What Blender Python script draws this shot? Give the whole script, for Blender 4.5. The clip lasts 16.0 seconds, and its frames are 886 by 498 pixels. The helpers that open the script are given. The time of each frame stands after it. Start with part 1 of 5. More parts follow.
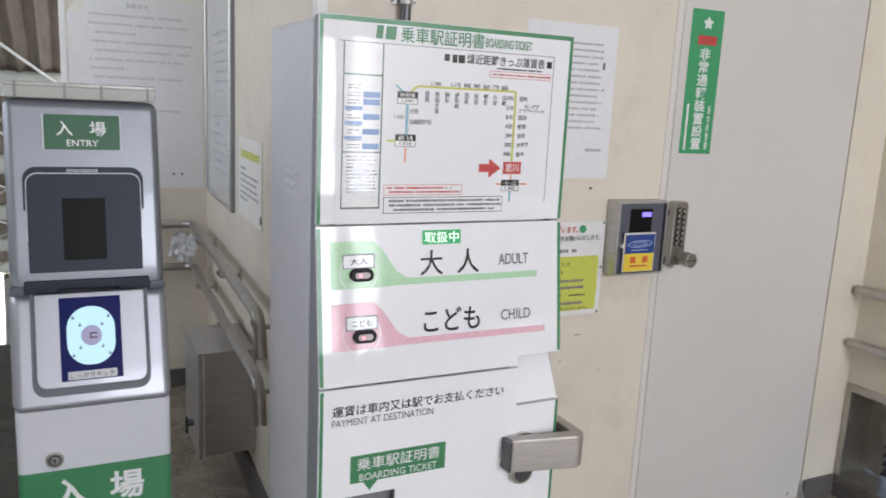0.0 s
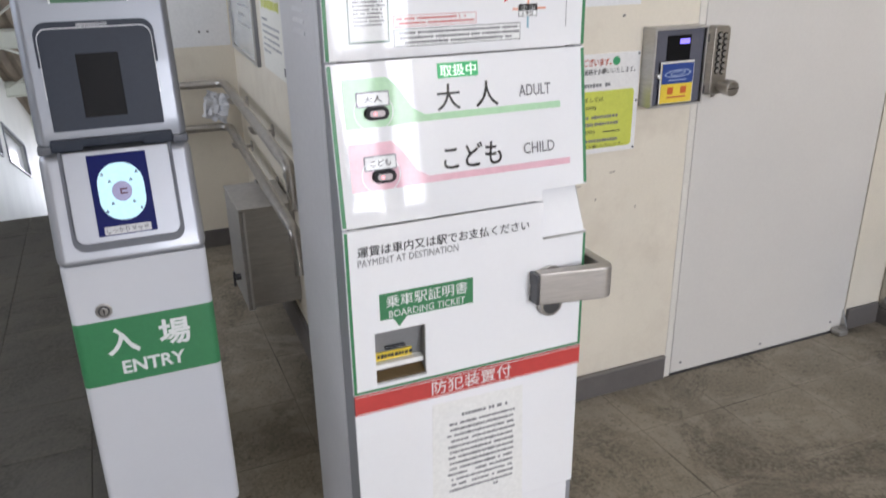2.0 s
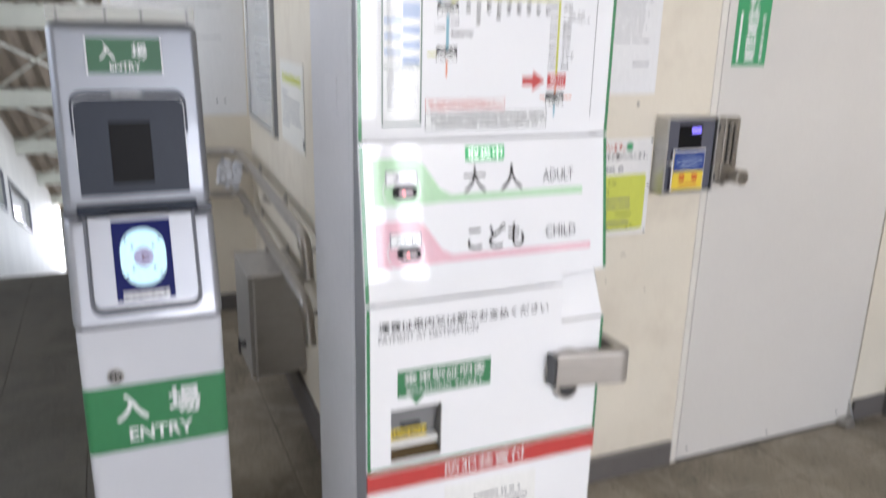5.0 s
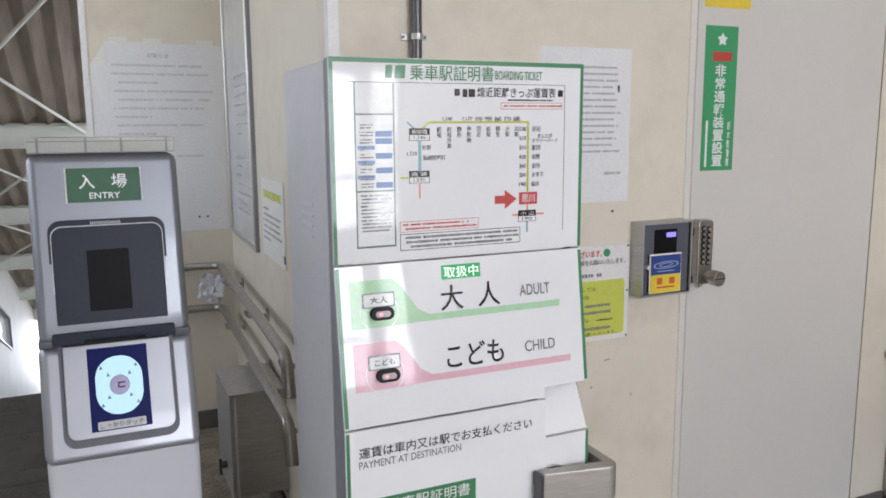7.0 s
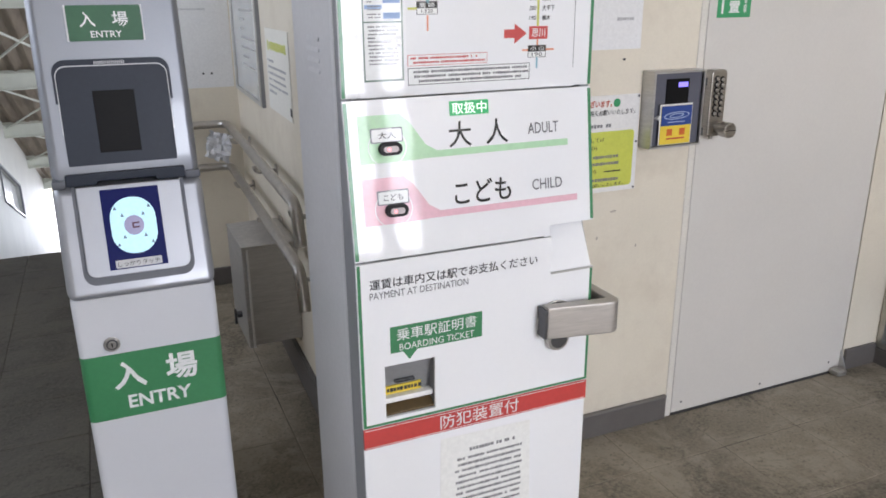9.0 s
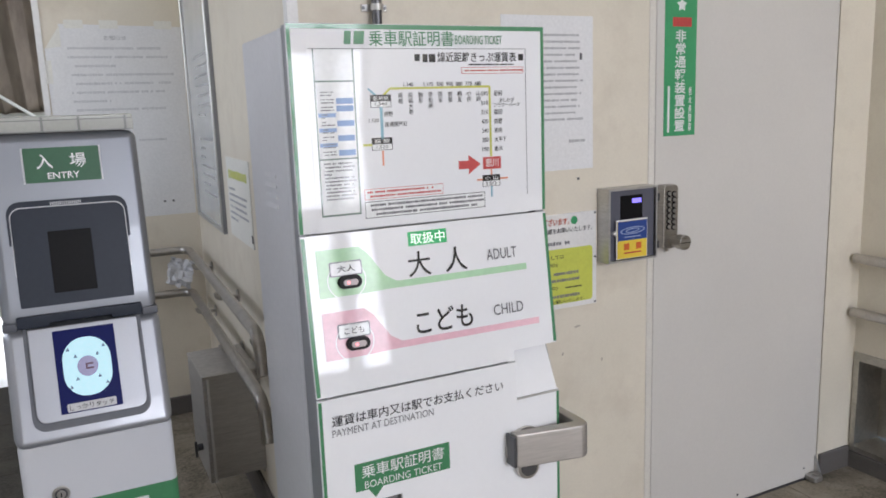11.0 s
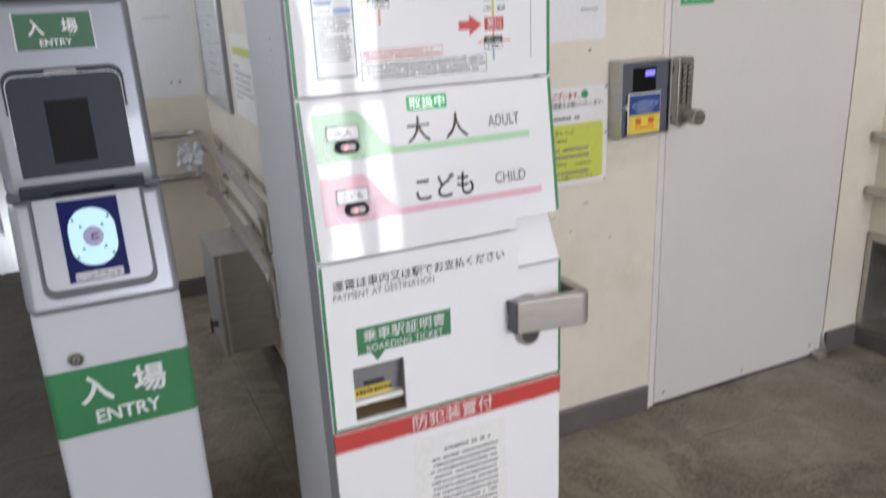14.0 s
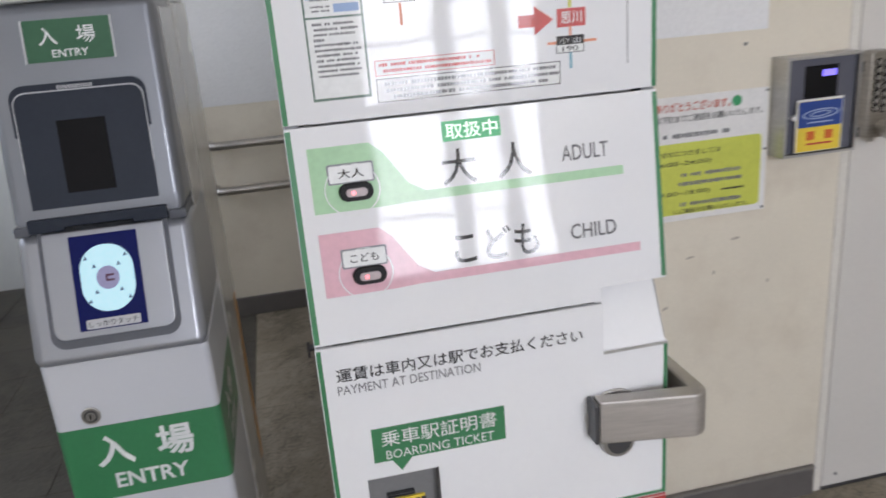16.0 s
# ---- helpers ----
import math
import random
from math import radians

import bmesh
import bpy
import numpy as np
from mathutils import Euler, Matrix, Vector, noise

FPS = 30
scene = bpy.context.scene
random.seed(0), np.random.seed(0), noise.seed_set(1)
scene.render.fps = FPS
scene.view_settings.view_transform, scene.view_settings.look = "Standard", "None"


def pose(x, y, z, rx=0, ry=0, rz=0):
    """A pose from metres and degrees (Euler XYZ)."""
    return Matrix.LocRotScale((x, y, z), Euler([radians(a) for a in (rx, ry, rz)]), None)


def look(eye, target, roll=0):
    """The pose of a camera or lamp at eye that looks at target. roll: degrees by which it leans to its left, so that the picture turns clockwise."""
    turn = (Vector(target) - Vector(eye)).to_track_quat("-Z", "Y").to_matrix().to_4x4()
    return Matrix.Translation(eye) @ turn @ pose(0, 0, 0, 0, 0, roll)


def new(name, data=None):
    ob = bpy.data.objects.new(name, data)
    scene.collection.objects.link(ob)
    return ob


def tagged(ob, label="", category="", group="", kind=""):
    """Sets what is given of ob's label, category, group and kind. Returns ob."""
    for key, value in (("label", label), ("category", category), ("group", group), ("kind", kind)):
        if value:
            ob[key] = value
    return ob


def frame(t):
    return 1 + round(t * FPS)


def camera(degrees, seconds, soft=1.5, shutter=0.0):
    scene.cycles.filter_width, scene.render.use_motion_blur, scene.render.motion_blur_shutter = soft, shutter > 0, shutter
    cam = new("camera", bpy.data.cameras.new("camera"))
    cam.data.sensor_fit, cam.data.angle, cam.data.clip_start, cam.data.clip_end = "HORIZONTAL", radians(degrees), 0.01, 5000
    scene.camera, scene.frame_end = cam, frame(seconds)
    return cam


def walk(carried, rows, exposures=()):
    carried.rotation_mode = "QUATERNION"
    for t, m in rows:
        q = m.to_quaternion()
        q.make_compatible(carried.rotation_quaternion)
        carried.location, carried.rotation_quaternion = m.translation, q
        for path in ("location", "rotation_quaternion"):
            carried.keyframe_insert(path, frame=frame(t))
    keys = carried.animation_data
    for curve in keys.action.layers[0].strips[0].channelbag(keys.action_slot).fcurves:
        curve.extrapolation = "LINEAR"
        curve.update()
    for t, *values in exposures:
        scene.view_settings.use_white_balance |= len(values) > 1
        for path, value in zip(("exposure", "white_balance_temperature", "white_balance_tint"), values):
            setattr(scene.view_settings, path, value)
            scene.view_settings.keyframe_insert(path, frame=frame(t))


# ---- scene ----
cam = camera(59.6, 16.0, soft=1.7, shutter=0.5)
PATH = [
    (0, (-0.018, 0.028, 1.382), (0.854, 1.789, 1.007), 2.8),
    (0.5, (-0.004, 0.037, 1.39), (0.804, 1.822, 0.992), 0.1),
    (1, (0.012, 0.045, 1.387), (0.827, 1.816, 0.94), -1.2),
    (1.5, (0.024, 0.028, 1.365), (0.786, 1.765, 0.731), -1.5),
    (2, (0.029, 0.019, 1.347), (0.751, 1.734, 0.613), -1.0),
    (2.5, (0.034, 0.019, 1.328), (0.725, 1.711, 0.514), -1.2),
    (3, (0.027, 0.016, 1.326), (0.749, 1.705, 0.534), 0.3),
    (3.5, (0.011, 0.006, 1.326), (0.76, 1.689, 0.547), 2.2),
    (4, (0.007, 0.012, 1.323), (0.79, 1.672, 0.528), 1.7),
    (4.5, (0.002, 0.022, 1.324), (0.768, 1.692, 0.533), 0.2),
    (5, (-0.014, 0.031, 1.363), (0.741, 1.797, 0.802), 1.3),
    (5.2, (-0.013, 0.032, 1.391), (0.76, 1.827, 0.966), 0.0),
    (7.3, (0.001, 0.026, 1.395), (0.81, 1.829, 1.086), -0.4),
    (7.5, (-0.004, 0.022, 1.39), (0.789, 1.829, 1.07), -0.2),
    (8, (-0.015, 0.013, 1.364), (0.769, 1.788, 0.879), -0.3),
    (8.5, (-0.015, 0.006, 1.34), (0.736, 1.75, 0.714), -0.5),
    (9, (-0.009, 0.009, 1.339), (0.747, 1.75, 0.71), -0.5),
    (9.5, (0.001, 0.008, 1.351), (0.708, 1.817, 0.875), -1.3),
    (10, (0.008, 0.004, 1.367), (0.771, 1.814, 0.994), -1.9),
    (12.5, (0.003, 0.042, 1.372), (0.918, 1.785, 1.017), -2.1),
    (13, (0.016, 0.023, 1.379), (0.888, 1.79, 1.036), -2.9),
    (13.5, (0.011, 0.012, 1.366), (0.859, 1.782, 0.984), -2.5),
    (14, (0.034, 0.01, 1.324), (0.821, 1.738, 0.698), -2.6),
    (14.5, (0.045, 0.052, 1.304), (0.738, 1.769, 0.548), -4.6),
    (15, (0.029, 0.146, 1.309), (0.713, 1.908, 0.658), -4.1),
    (15.5, (0.194, 0.21, 1.297), (0.812, 2.027, 0.733), -3.9),
    (16, (0.329, 0.292, 1.311), (0.698, 2.156, 0.687), -4.7),
]
EXPOSURES = [(0, -0.28), (1.0, -0.32), (1.5, -0.26), (2.0, -0.14), (3.5, 0.02), (4.5, 0.02), (5.0, 0.02), (5.4, -0.12), (7.3, -0.34), (8.5, -0.28), (9.0, -0.16), (10.0, -0.30),
             (12.5, -0.40), (13.5, -0.40), (14.5, -0.12), (15.2, -0.20), (15.5, -0.24), (16.0, -0.42)]
walk(cam, [(t, look(eye, target, roll)) for t, eye, target, roll in PATH], EXPOSURES)

# ---- sky and lamps ----
world = bpy.data.worlds.new("sky")
scene.world = world
world.use_nodes = True
sky = world.node_tree.nodes.new("ShaderNodeTexSky")
sky.sky_type, sky.sun_disc, sky.sun_elevation, sky.sun_rotation = 'NISHITA', False, radians(48), radians(200)
world.node_tree.links.new(sky.outputs["Color"], world.node_tree.nodes["Background"].inputs["Color"])
world.node_tree.nodes["Background"].inputs["Strength"].default_value = 0.14


def lamp(name, kind, energy, m, colour=(1, 1, 1), size=(1, 1), angle=0.2):
    d = bpy.data.lights.new(name, kind)
    d.energy, d.color = energy, colour
    if kind == 'AREA':
        d.shape, d.size, d.size_y = 'RECTANGLE', *size
    else:
        d.angle = angle
    ob = new(name, d)
    ob.matrix_world = m
    return ob


lamp("sun", 'SUN', 1.2, look((2, -6, 9), (0, 0, 0)), (1, 0.96, 0.9), angle=radians(12))
# daylight in the rear windows and stair foot; the three fill lamps are added
DAY = (0.874, 0.893, 1.0)
for wx, w, power in ((1.34, 0.66, 39), (1.96, 0.34, 20), (2.375, 0.26, 16)):
    lamp("window_daylight", 'AREA', power, look((wx, -4.27, 1.2), (wx, 0, 1.2)), DAY, (w, 1.38))
# added fill from a made-up high opening, to brighten fronts and floor
lamp("rear_fill_light", 'AREA', 128, look((1.37, -4.17, 2.425), (1.37, 0, 1.2)), DAY, (2.3, 0.70))
# added fill in an unseen side opening, lights the machine's left side
lamp("side_fill_light", 'AREA', 31, look((-1.48, 2.4, 1.75), (2, 2.0, 1.4)), DAY, (2.7, 1.0))
lamp("stair_daylight", 'AREA', 230, look((-0.7, 20.2, -3.4), (-0.7, 10, -1)), DAY, (1.2, 2.0))
# added fill over the unseen wall, brightens the white stair wall
lamp("stair_side_fill", 'AREA', 95, Matrix.Translation((0.15, 11.6, -0.55)) @ Matrix.Rotation(radians(-20.3), 4, 'X') @ Matrix.Rotation(radians(90), 4, 'Y'), DAY, (1.4, 13.6))


# ---- building helpers ----
def box(bm, x0, x1, y0, y1, z0, z1, bevel=0.0, seg=2):
    """A box with rounded edges, added to bm."""
    vs = [bm.verts.new((x, y, z)) for x in (x0, x1) for y in (y0, y1) for z in (z0, z1)]
    fs = [bm.faces.new([vs[i] for i in q]) for q in
          ((0, 1, 3, 2), (4, 6, 7, 5), (0, 4, 5, 1), (2, 3, 7, 6), (0, 2, 6, 4), (1, 5, 7, 3))]
    if bevel:
        es = list({e for f in fs for e in f.edges})
        bmesh.ops.bevel(bm, geom=es, offset=bevel, segments=seg, profile=0.5, affect='EDGES')
    return bm


def one_box(*a, **k):
    return box(bmesh.new(), *a, **k)


def prism(bm, outline, x0, x1, bevel=0.0, axis="x", seg=2):
    """A flat outline pushed from x0 to x1 along an axis. The outline is (y, z) for x, (x, z) for y and (x, y) for z."""
    def put(p, d):
        return {"x": (d, p[0], p[1]), "y": (p[0], d, p[1]), "z": (p[0], p[1], d)}[axis]
    a = [bm.verts.new(put(p, x0)) for p in outline]
    b = [bm.verts.new(put(p, x1)) for p in outline]
    n = len(a)
    fs = [bm.faces.new(a), bm.faces.new(b[::-1])]
    fs += [bm.faces.new((a[i], b[i], b[(i + 1) % n], a[(i + 1) % n])) for i in range(n)]
    bmesh.ops.recalc_face_normals(bm, faces=fs)
    if bevel:
        bmesh.ops.bevel(bm, geom=list({e for f in fs for e in f.edges}), offset=bevel, segments=seg, profile=0.5, affect='EDGES')
    return bm


def rounded(x0, x1, z0, z1, r, n=6):
    """The outline of a rectangle with round corners."""
    out = []
    for cx, cz, a0 in ((x1 - r, z1 - r, 0), (x0 + r, z1 - r, 90), (x0 + r, z0 + r, 180), (x1 - r, z0 + r, 270)):
        out += [(cx + r * math.cos(radians(a0 + 90 * i / n)), cz + r * math.sin(radians(a0 + 90 * i / n))) for i in range(n + 1)]
    return out


def tube(bm, points, r, n=14):
    """A round bar along points, closed at both ends."""
    pts = [Vector(p) for p in points]
    rings, side = [], None
    for i, p in enumerate(pts):
        d = (pts[min(i + 1, len(pts) - 1)] - pts[max(i - 1, 0)]).normalized()
        if side is None:
            side = d.orthogonal().normalized()
        side = (side - d * side.dot(d)).normalized()
        up = d.cross(side)
        rings.append([bm.verts.new(p + r * (math.cos(2 * math.pi * k / n) * side + math.sin(2 * math.pi * k / n) * up)) for k in range(n)])
    for a, b in zip(rings, rings[1:]):
        for k in range(n):
            bm.faces.new((a[k], a[(k + 1) % n], b[(k + 1) % n], b[k]))
    bm.faces.new(rings[0][::-1]), bm.faces.new(rings[-1])
    return bm


def bend(p, q, s, r, n=6):
    """Points of a round bend at q on the way from p to s."""
    p, q, s = Vector(p), Vector(q), Vector(s)
    a, b = q + (p - q).normalized() * r, q + (s - q).normalized() * r
    return [(1 - t) ** 2 * a + 2 * t * (1 - t) * q + t * t * b for t in (i / n for i in range(n + 1))]


def disc(bm, c, r, depth, axis="y", n=24, bevel=0.0):
    """A short cylinder that starts at c and goes to -axis."""
    outline = [(r * math.cos(2 * math.pi * k / n), r * math.sin(2 * math.pi * k / n)) for k in range(n)]
    i = "xyz".index(axis)
    o = [k for k in range(3) if k != i]
    outline = [(c[o[0]] + u, c[o[1]] + v) for u, v in outline]
    return prism(bm, outline, c[i], c[i] - depth, bevel=bevel, axis=axis)


def shade(mesh, angle=35):
    for p in mesh.polygons:
        p.use_smooth = True
    mesh.set_sharp_from_angle(angle=radians(angle))


def even(ob):
    """Keeps broad faces flat beside rounded edges."""
    if len(ob.data.polygons) > 6:
        w = ob.modifiers.new("even", 'WEIGHTED_NORMAL')
        w.keep_sharp, w.weight = True, 80


def base_of(ob):
    p = Vector((0, 0, 0))
    while ob:
        p += ob.location
        ob = ob.parent
    return p


def part(name, bm, material, parent, label=""):
    """Links bm, built in world places, as one mesh under parent."""
    me = bpy.data.meshes.new(name)
    bmesh.ops.recalc_face_normals(bm, faces=bm.faces)
    bm.to_mesh(me)
    bm.free()
    me.transform(Matrix.Translation(-base_of(parent)))
    shade(me)
    me.materials.append(material)
    ob = new(name, me)
    ob.parent = parent
    even(ob)
    return tagged(ob, label) if label else ob


def thing(name, at, label, category, group="", kind=""):
    ob = new(name)
    ob.location = at
    ob.empty_display_size = 0.05
    return tagged(ob, label, category, group, kind)


def solid(name, bm, material, label="", category="", kind="structure", group=""):
    """One mesh that is a thing of its own, with its origin at its base."""
    me = bpy.data.meshes.new(name)
    bmesh.ops.recalc_face_normals(bm, faces=bm.faces)
    lo = [min(v.co[i] for v in bm.verts) for i in range(3)]
    hi = [max(v.co[i] for v in bm.verts) for i in range(3)]
    o = Vector(((lo[0] + hi[0]) / 2, (lo[1] + hi[1]) / 2, lo[2]))
    bm.to_mesh(me)
    bm.free()
    me.transform(Matrix.Translation(-o))
    shade(me)
    me.materials.append(material)
    ob = new(name, me)
    ob.location = o
    even(ob)
    return tagged(ob, label, category, group, kind)


FRONT = Matrix(((1, 0, 0, 0), (0, 0, -1, 0), (0, 1, 0, 0), (0, 0, 0, 1)))    # faces -y
SIDE = Matrix(((0, 0, -1, 0), (-1, 0, 0, 0), (0, 1, 0, 0), (0, 0, 0, 1)))     # faces -x
SIDE_R = Matrix(((0, 0, 1, 0), (1, 0, 0, 0), (0, 1, 0, 0), (0, 0, 0, 1)))     # faces +x


def letters(words, w, h, bold=0.0, up=False):
    """A flat mesh of words that fills w by h round its middle."""
    cu = bpy.data.curves.new("writing", 'FONT')
    cu.body, cu.align_x, cu.align_y = words, 'CENTER', 'CENTER'
    cu.offset, cu.resolution_u = bold, 3
    cu.extrude = 0.0
    if up:
        cu.body, cu.space_line = "\n".join(words), 1.02
    ob = bpy.data.objects.new("writing", cu)
    scene.collection.objects.link(ob)
    me = bpy.data.meshes.new_from_object(ob.evaluated_get(bpy.context.evaluated_depsgraph_get()))
    bpy.data.objects.remove(ob)
    bpy.data.curves.remove(cu)
    co = np.empty(len(me.vertices) * 3)
    me.vertices.foreach_get("co", co)
    co = co.reshape(-1, 3)
    if len(co):
        lo, hi = co.min(0), co.max(0)
        mid, size = (lo + hi) / 2, np.maximum(hi - lo, 1e-6)
        co[:, 0] = (co[:, 0] - mid[0]) * w / size[0]
        co[:, 1] = (co[:, 1] - mid[1]) * h / size[1]
        co[:, 2] = 0
        me.vertices.foreach_set("co", co.ravel())
    return me


def write(words, at, w, h, material, parent, facing=FRONT, bold=0.0, up=False, name="lettering"):
    """Words as a printed layer under parent, middle at the world place at."""
    me = letters(words, w, h, bold, up)
    me.transform(Matrix.Translation(Vector(at) - base_of(parent)) @ facing)
    me.materials.append(material)
    ob = new(name, me)
    ob.parent = parent
    return ob


def plate(name, x0, x1, z0, z1, y, material, parent, t=0.0012, r=0.0, label=""):
    """A thin printed or stuck-on plate on a front at y, facing -y."""
    bm = bmesh.new()
    if r:
        prism(bm, rounded(x0, x1, z0, z1, r), y, y - t, axis="y")
    else:
        box(bm, x0, x1, y - t, y, z0, z1)
    return part(name, bm, material, parent, label)


def bars(name, x0, x1, z0, z1, y, rows, fill, material, parent, t=0.0006, seed=1, facing="front", full=False):
    """Rows of unreadable print as plain bars, one mesh."""
    rnd = random.Random(seed)
    bm = bmesh.new()
    step = (z1 - z0) / rows
    for i in range(rows):
        zt = z1 - i * step
        x, end = x0 + rnd.uniform(0, 0.06) * (x1 - x0), x0 + (x1 - x0) * (1.0 if full else rnd.uniform(0.86, 1.0) if rnd.random() < 0.82 else rnd.uniform(0.2, 0.5))
        while x < end:
            w = step * fill * rnd.uniform(0.75, 1.05)
            h = fill * rnd.uniform(0.7, 1.0)
            a = (x, x + w * rnd.uniform(0.65, 0.9), y - t, y, zt - step * (0.5 + h / 2), zt - step * (0.5 - h / 2))
            if rnd.random() < 0.06:
                x += w
                continue
            if facing == "front":
                box(bm, *a)
            else:
                box(bm, a[2], a[3], -a[1], -a[0], a[4], a[5])
            x += w
    return tagged(part(name, bm, material, parent), kind="stuff")


# ---- materials ----
def material(name, colour, rough=0.5, metal=0.0, vary=0.06, size=6.0, fine=0.04, grain=120.0, bump=0.0, bump_size=150.0,
             coat=0.0, spec=0.5, tint=None, stretch=(1, 1, 1), rough_vary=0.08, piece=0.0, emit=0.0, spread=False):
    m = bpy.data.materials.new(name)
    m.use_nodes = True
    nt = m.node_tree
    n, l = nt.nodes, nt.links
    b = n["Principled BSDF"]
    b.inputs["Roughness"].default_value, b.inputs["Metallic"].default_value = rough, metal
    b.inputs["Coat Weight"].default_value, b.inputs["Coat Roughness"].default_value = coat, 0.04
    b.inputs["Specular IOR Level"].default_value = spec
    co = n.new("ShaderNodeTexCoord")
    mp = n.new("ShaderNodeMapping")
    mp.inputs["Scale"].default_value = stretch
    if spread:    # alike pieces take different stretches of the pattern
        oi, add = n.new("ShaderNodeObjectInfo"), n.new("ShaderNodeVectorMath")
        l.new(co.outputs["Object"], add.inputs[0]), l.new(oi.outputs["Location"], add.inputs[1])
        l.new(add.outputs[0], mp.inputs["Vector"])
    else:
        l.new(co.outputs["Object"], mp.inputs["Vector"])

    def noise_tex(scale, detail=4):
        t = n.new("ShaderNodeTexNoise")
        t.inputs["Roughness"].default_value = 0.68 if detail > 5 else 0.55
        t.inputs["Scale"].default_value, t.inputs["Detail"].default_value = scale, detail
        l.new(mp.outputs["Vector"], t.inputs["Vector"])
        return t.outputs["Fac"]
    big, small = noise_tex(size), noise_tex(grain, 2)
    ramp = n.new("ShaderNodeMapRange")
    ramp.inputs["From Min"].default_value, ramp.inputs["From Max"].default_value = 0.3, 0.7
    ramp.inputs["To Min"].default_value, ramp.inputs["To Max"].default_value = 1 - vary, 1 + vary
    l.new(big, ramp.inputs["Value"])
    ramp2 = n.new("ShaderNodeMapRange")
    ramp2.inputs["From Min"].default_value, ramp2.inputs["From Max"].default_value = 0.3, 0.7
    ramp2.inputs["To Min"].default_value, ramp2.inputs["To Max"].default_value = 1 - fine, 1 + fine
    l.new(small, ramp2.inputs["Value"])
    mul = n.new("ShaderNodeMath")
    mul.operation = 'MULTIPLY'
    l.new(ramp.outputs[0], mul.inputs[0]), l.new(ramp2.outputs[0], mul.inputs[1])
    val = mul.outputs[0]
    if piece:
        info = n.new("ShaderNodeObjectInfo")
        r3 = n.new("ShaderNodeMapRange")
        r3.inputs["To Min"].default_value, r3.inputs["To Max"].default_value = 1 - piece, 1 + piece
        l.new(info.outputs["Random"], r3.inputs["Value"])
        mul2 = n.new("ShaderNodeMath")
        mul2.operation = 'MULTIPLY'
        l.new(val, mul2.inputs[0]), l.new(r3.outputs[0], mul2.inputs[1])
        val = mul2.outputs[0]
    mix = n.new("ShaderNodeMix")
    mix.data_type, mix.blend_type = 'RGBA', 'MULTIPLY'
    mix.inputs["Factor"].default_value = 1.0
    mix.inputs["A"].default_value = (*colour, 1)
    l.new(val, mix.inputs["B"])
    out = mix.outputs["Result"]
    if tint:
        mask = n.new("ShaderNodeMapRange")
        mask.inputs["From Min"].default_value, mask.inputs["From Max"].default_value = 0.5, 0.72
        l.new(noise_tex(tint[3], 8), mask.inputs["Value"])
        mx = n.new("ShaderNodeMix")
        mx.data_type = 'RGBA'
        mx.inputs["B"].default_value = (*tint[:3], 1)
        l.new(mask.outputs[0], mx.inputs["Factor"]), l.new(out, mx.inputs["A"])
        out = mx.outputs["Result"]
    l.new(out, b.inputs["Base Color"])
    rr = n.new("ShaderNodeMapRange")
    rr.inputs["To Min"].default_value, rr.inputs["To Max"].default_value = max(rough - rough_vary, 0.02), min(rough + rough_vary, 1)
    l.new(big, rr.inputs["Value"]), l.new(rr.outputs[0], b.inputs["Roughness"])
    if bump:
        bp = n.new("ShaderNodeBump")
        bp.inputs["Strength"].default_value, bp.inputs["Distance"].default_value = bump, 0.004
        l.new(noise_tex(bump_size, 3), bp.inputs["Height"]), l.new(bp.outputs[0], b.inputs["Normal"])
        l.new(bp.outputs[0], b.inputs["Coat Normal"])
    if emit:
        l.new(out, b.inputs["Emission Color"])
        b.inputs["Emission Strength"].default_value = emit
        for link in list(b.inputs["Base Color"].links):
            l.remove(link)
        b.inputs["Base Color"].default_value = (0.01, 0.01, 0.01, 1)
    return m


CREAM = material("cream_wall_panel", (0.742, 0.686, 0.574), 0.55, vary=0.05, size=2.5, fine=0.02, bump=0.05, bump_size=60, tint=(0.655, 0.59, 0.485, 4.0))
DOORPAINT = material("pale_grey_door_paint", (0.67, 0.645, 0.605), 0.42, vary=0.03, size=2.0, fine=0.015, bump=0.03, bump_size=200)
TRIMWHITE = material("white_trim", (0.80, 0.79, 0.77), 0.45, vary=0.03)
GREYBASE = material("grey_vinyl_baseboard", (0.125, 0.115, 0.108), 0.5, vary=0.1, size=12)


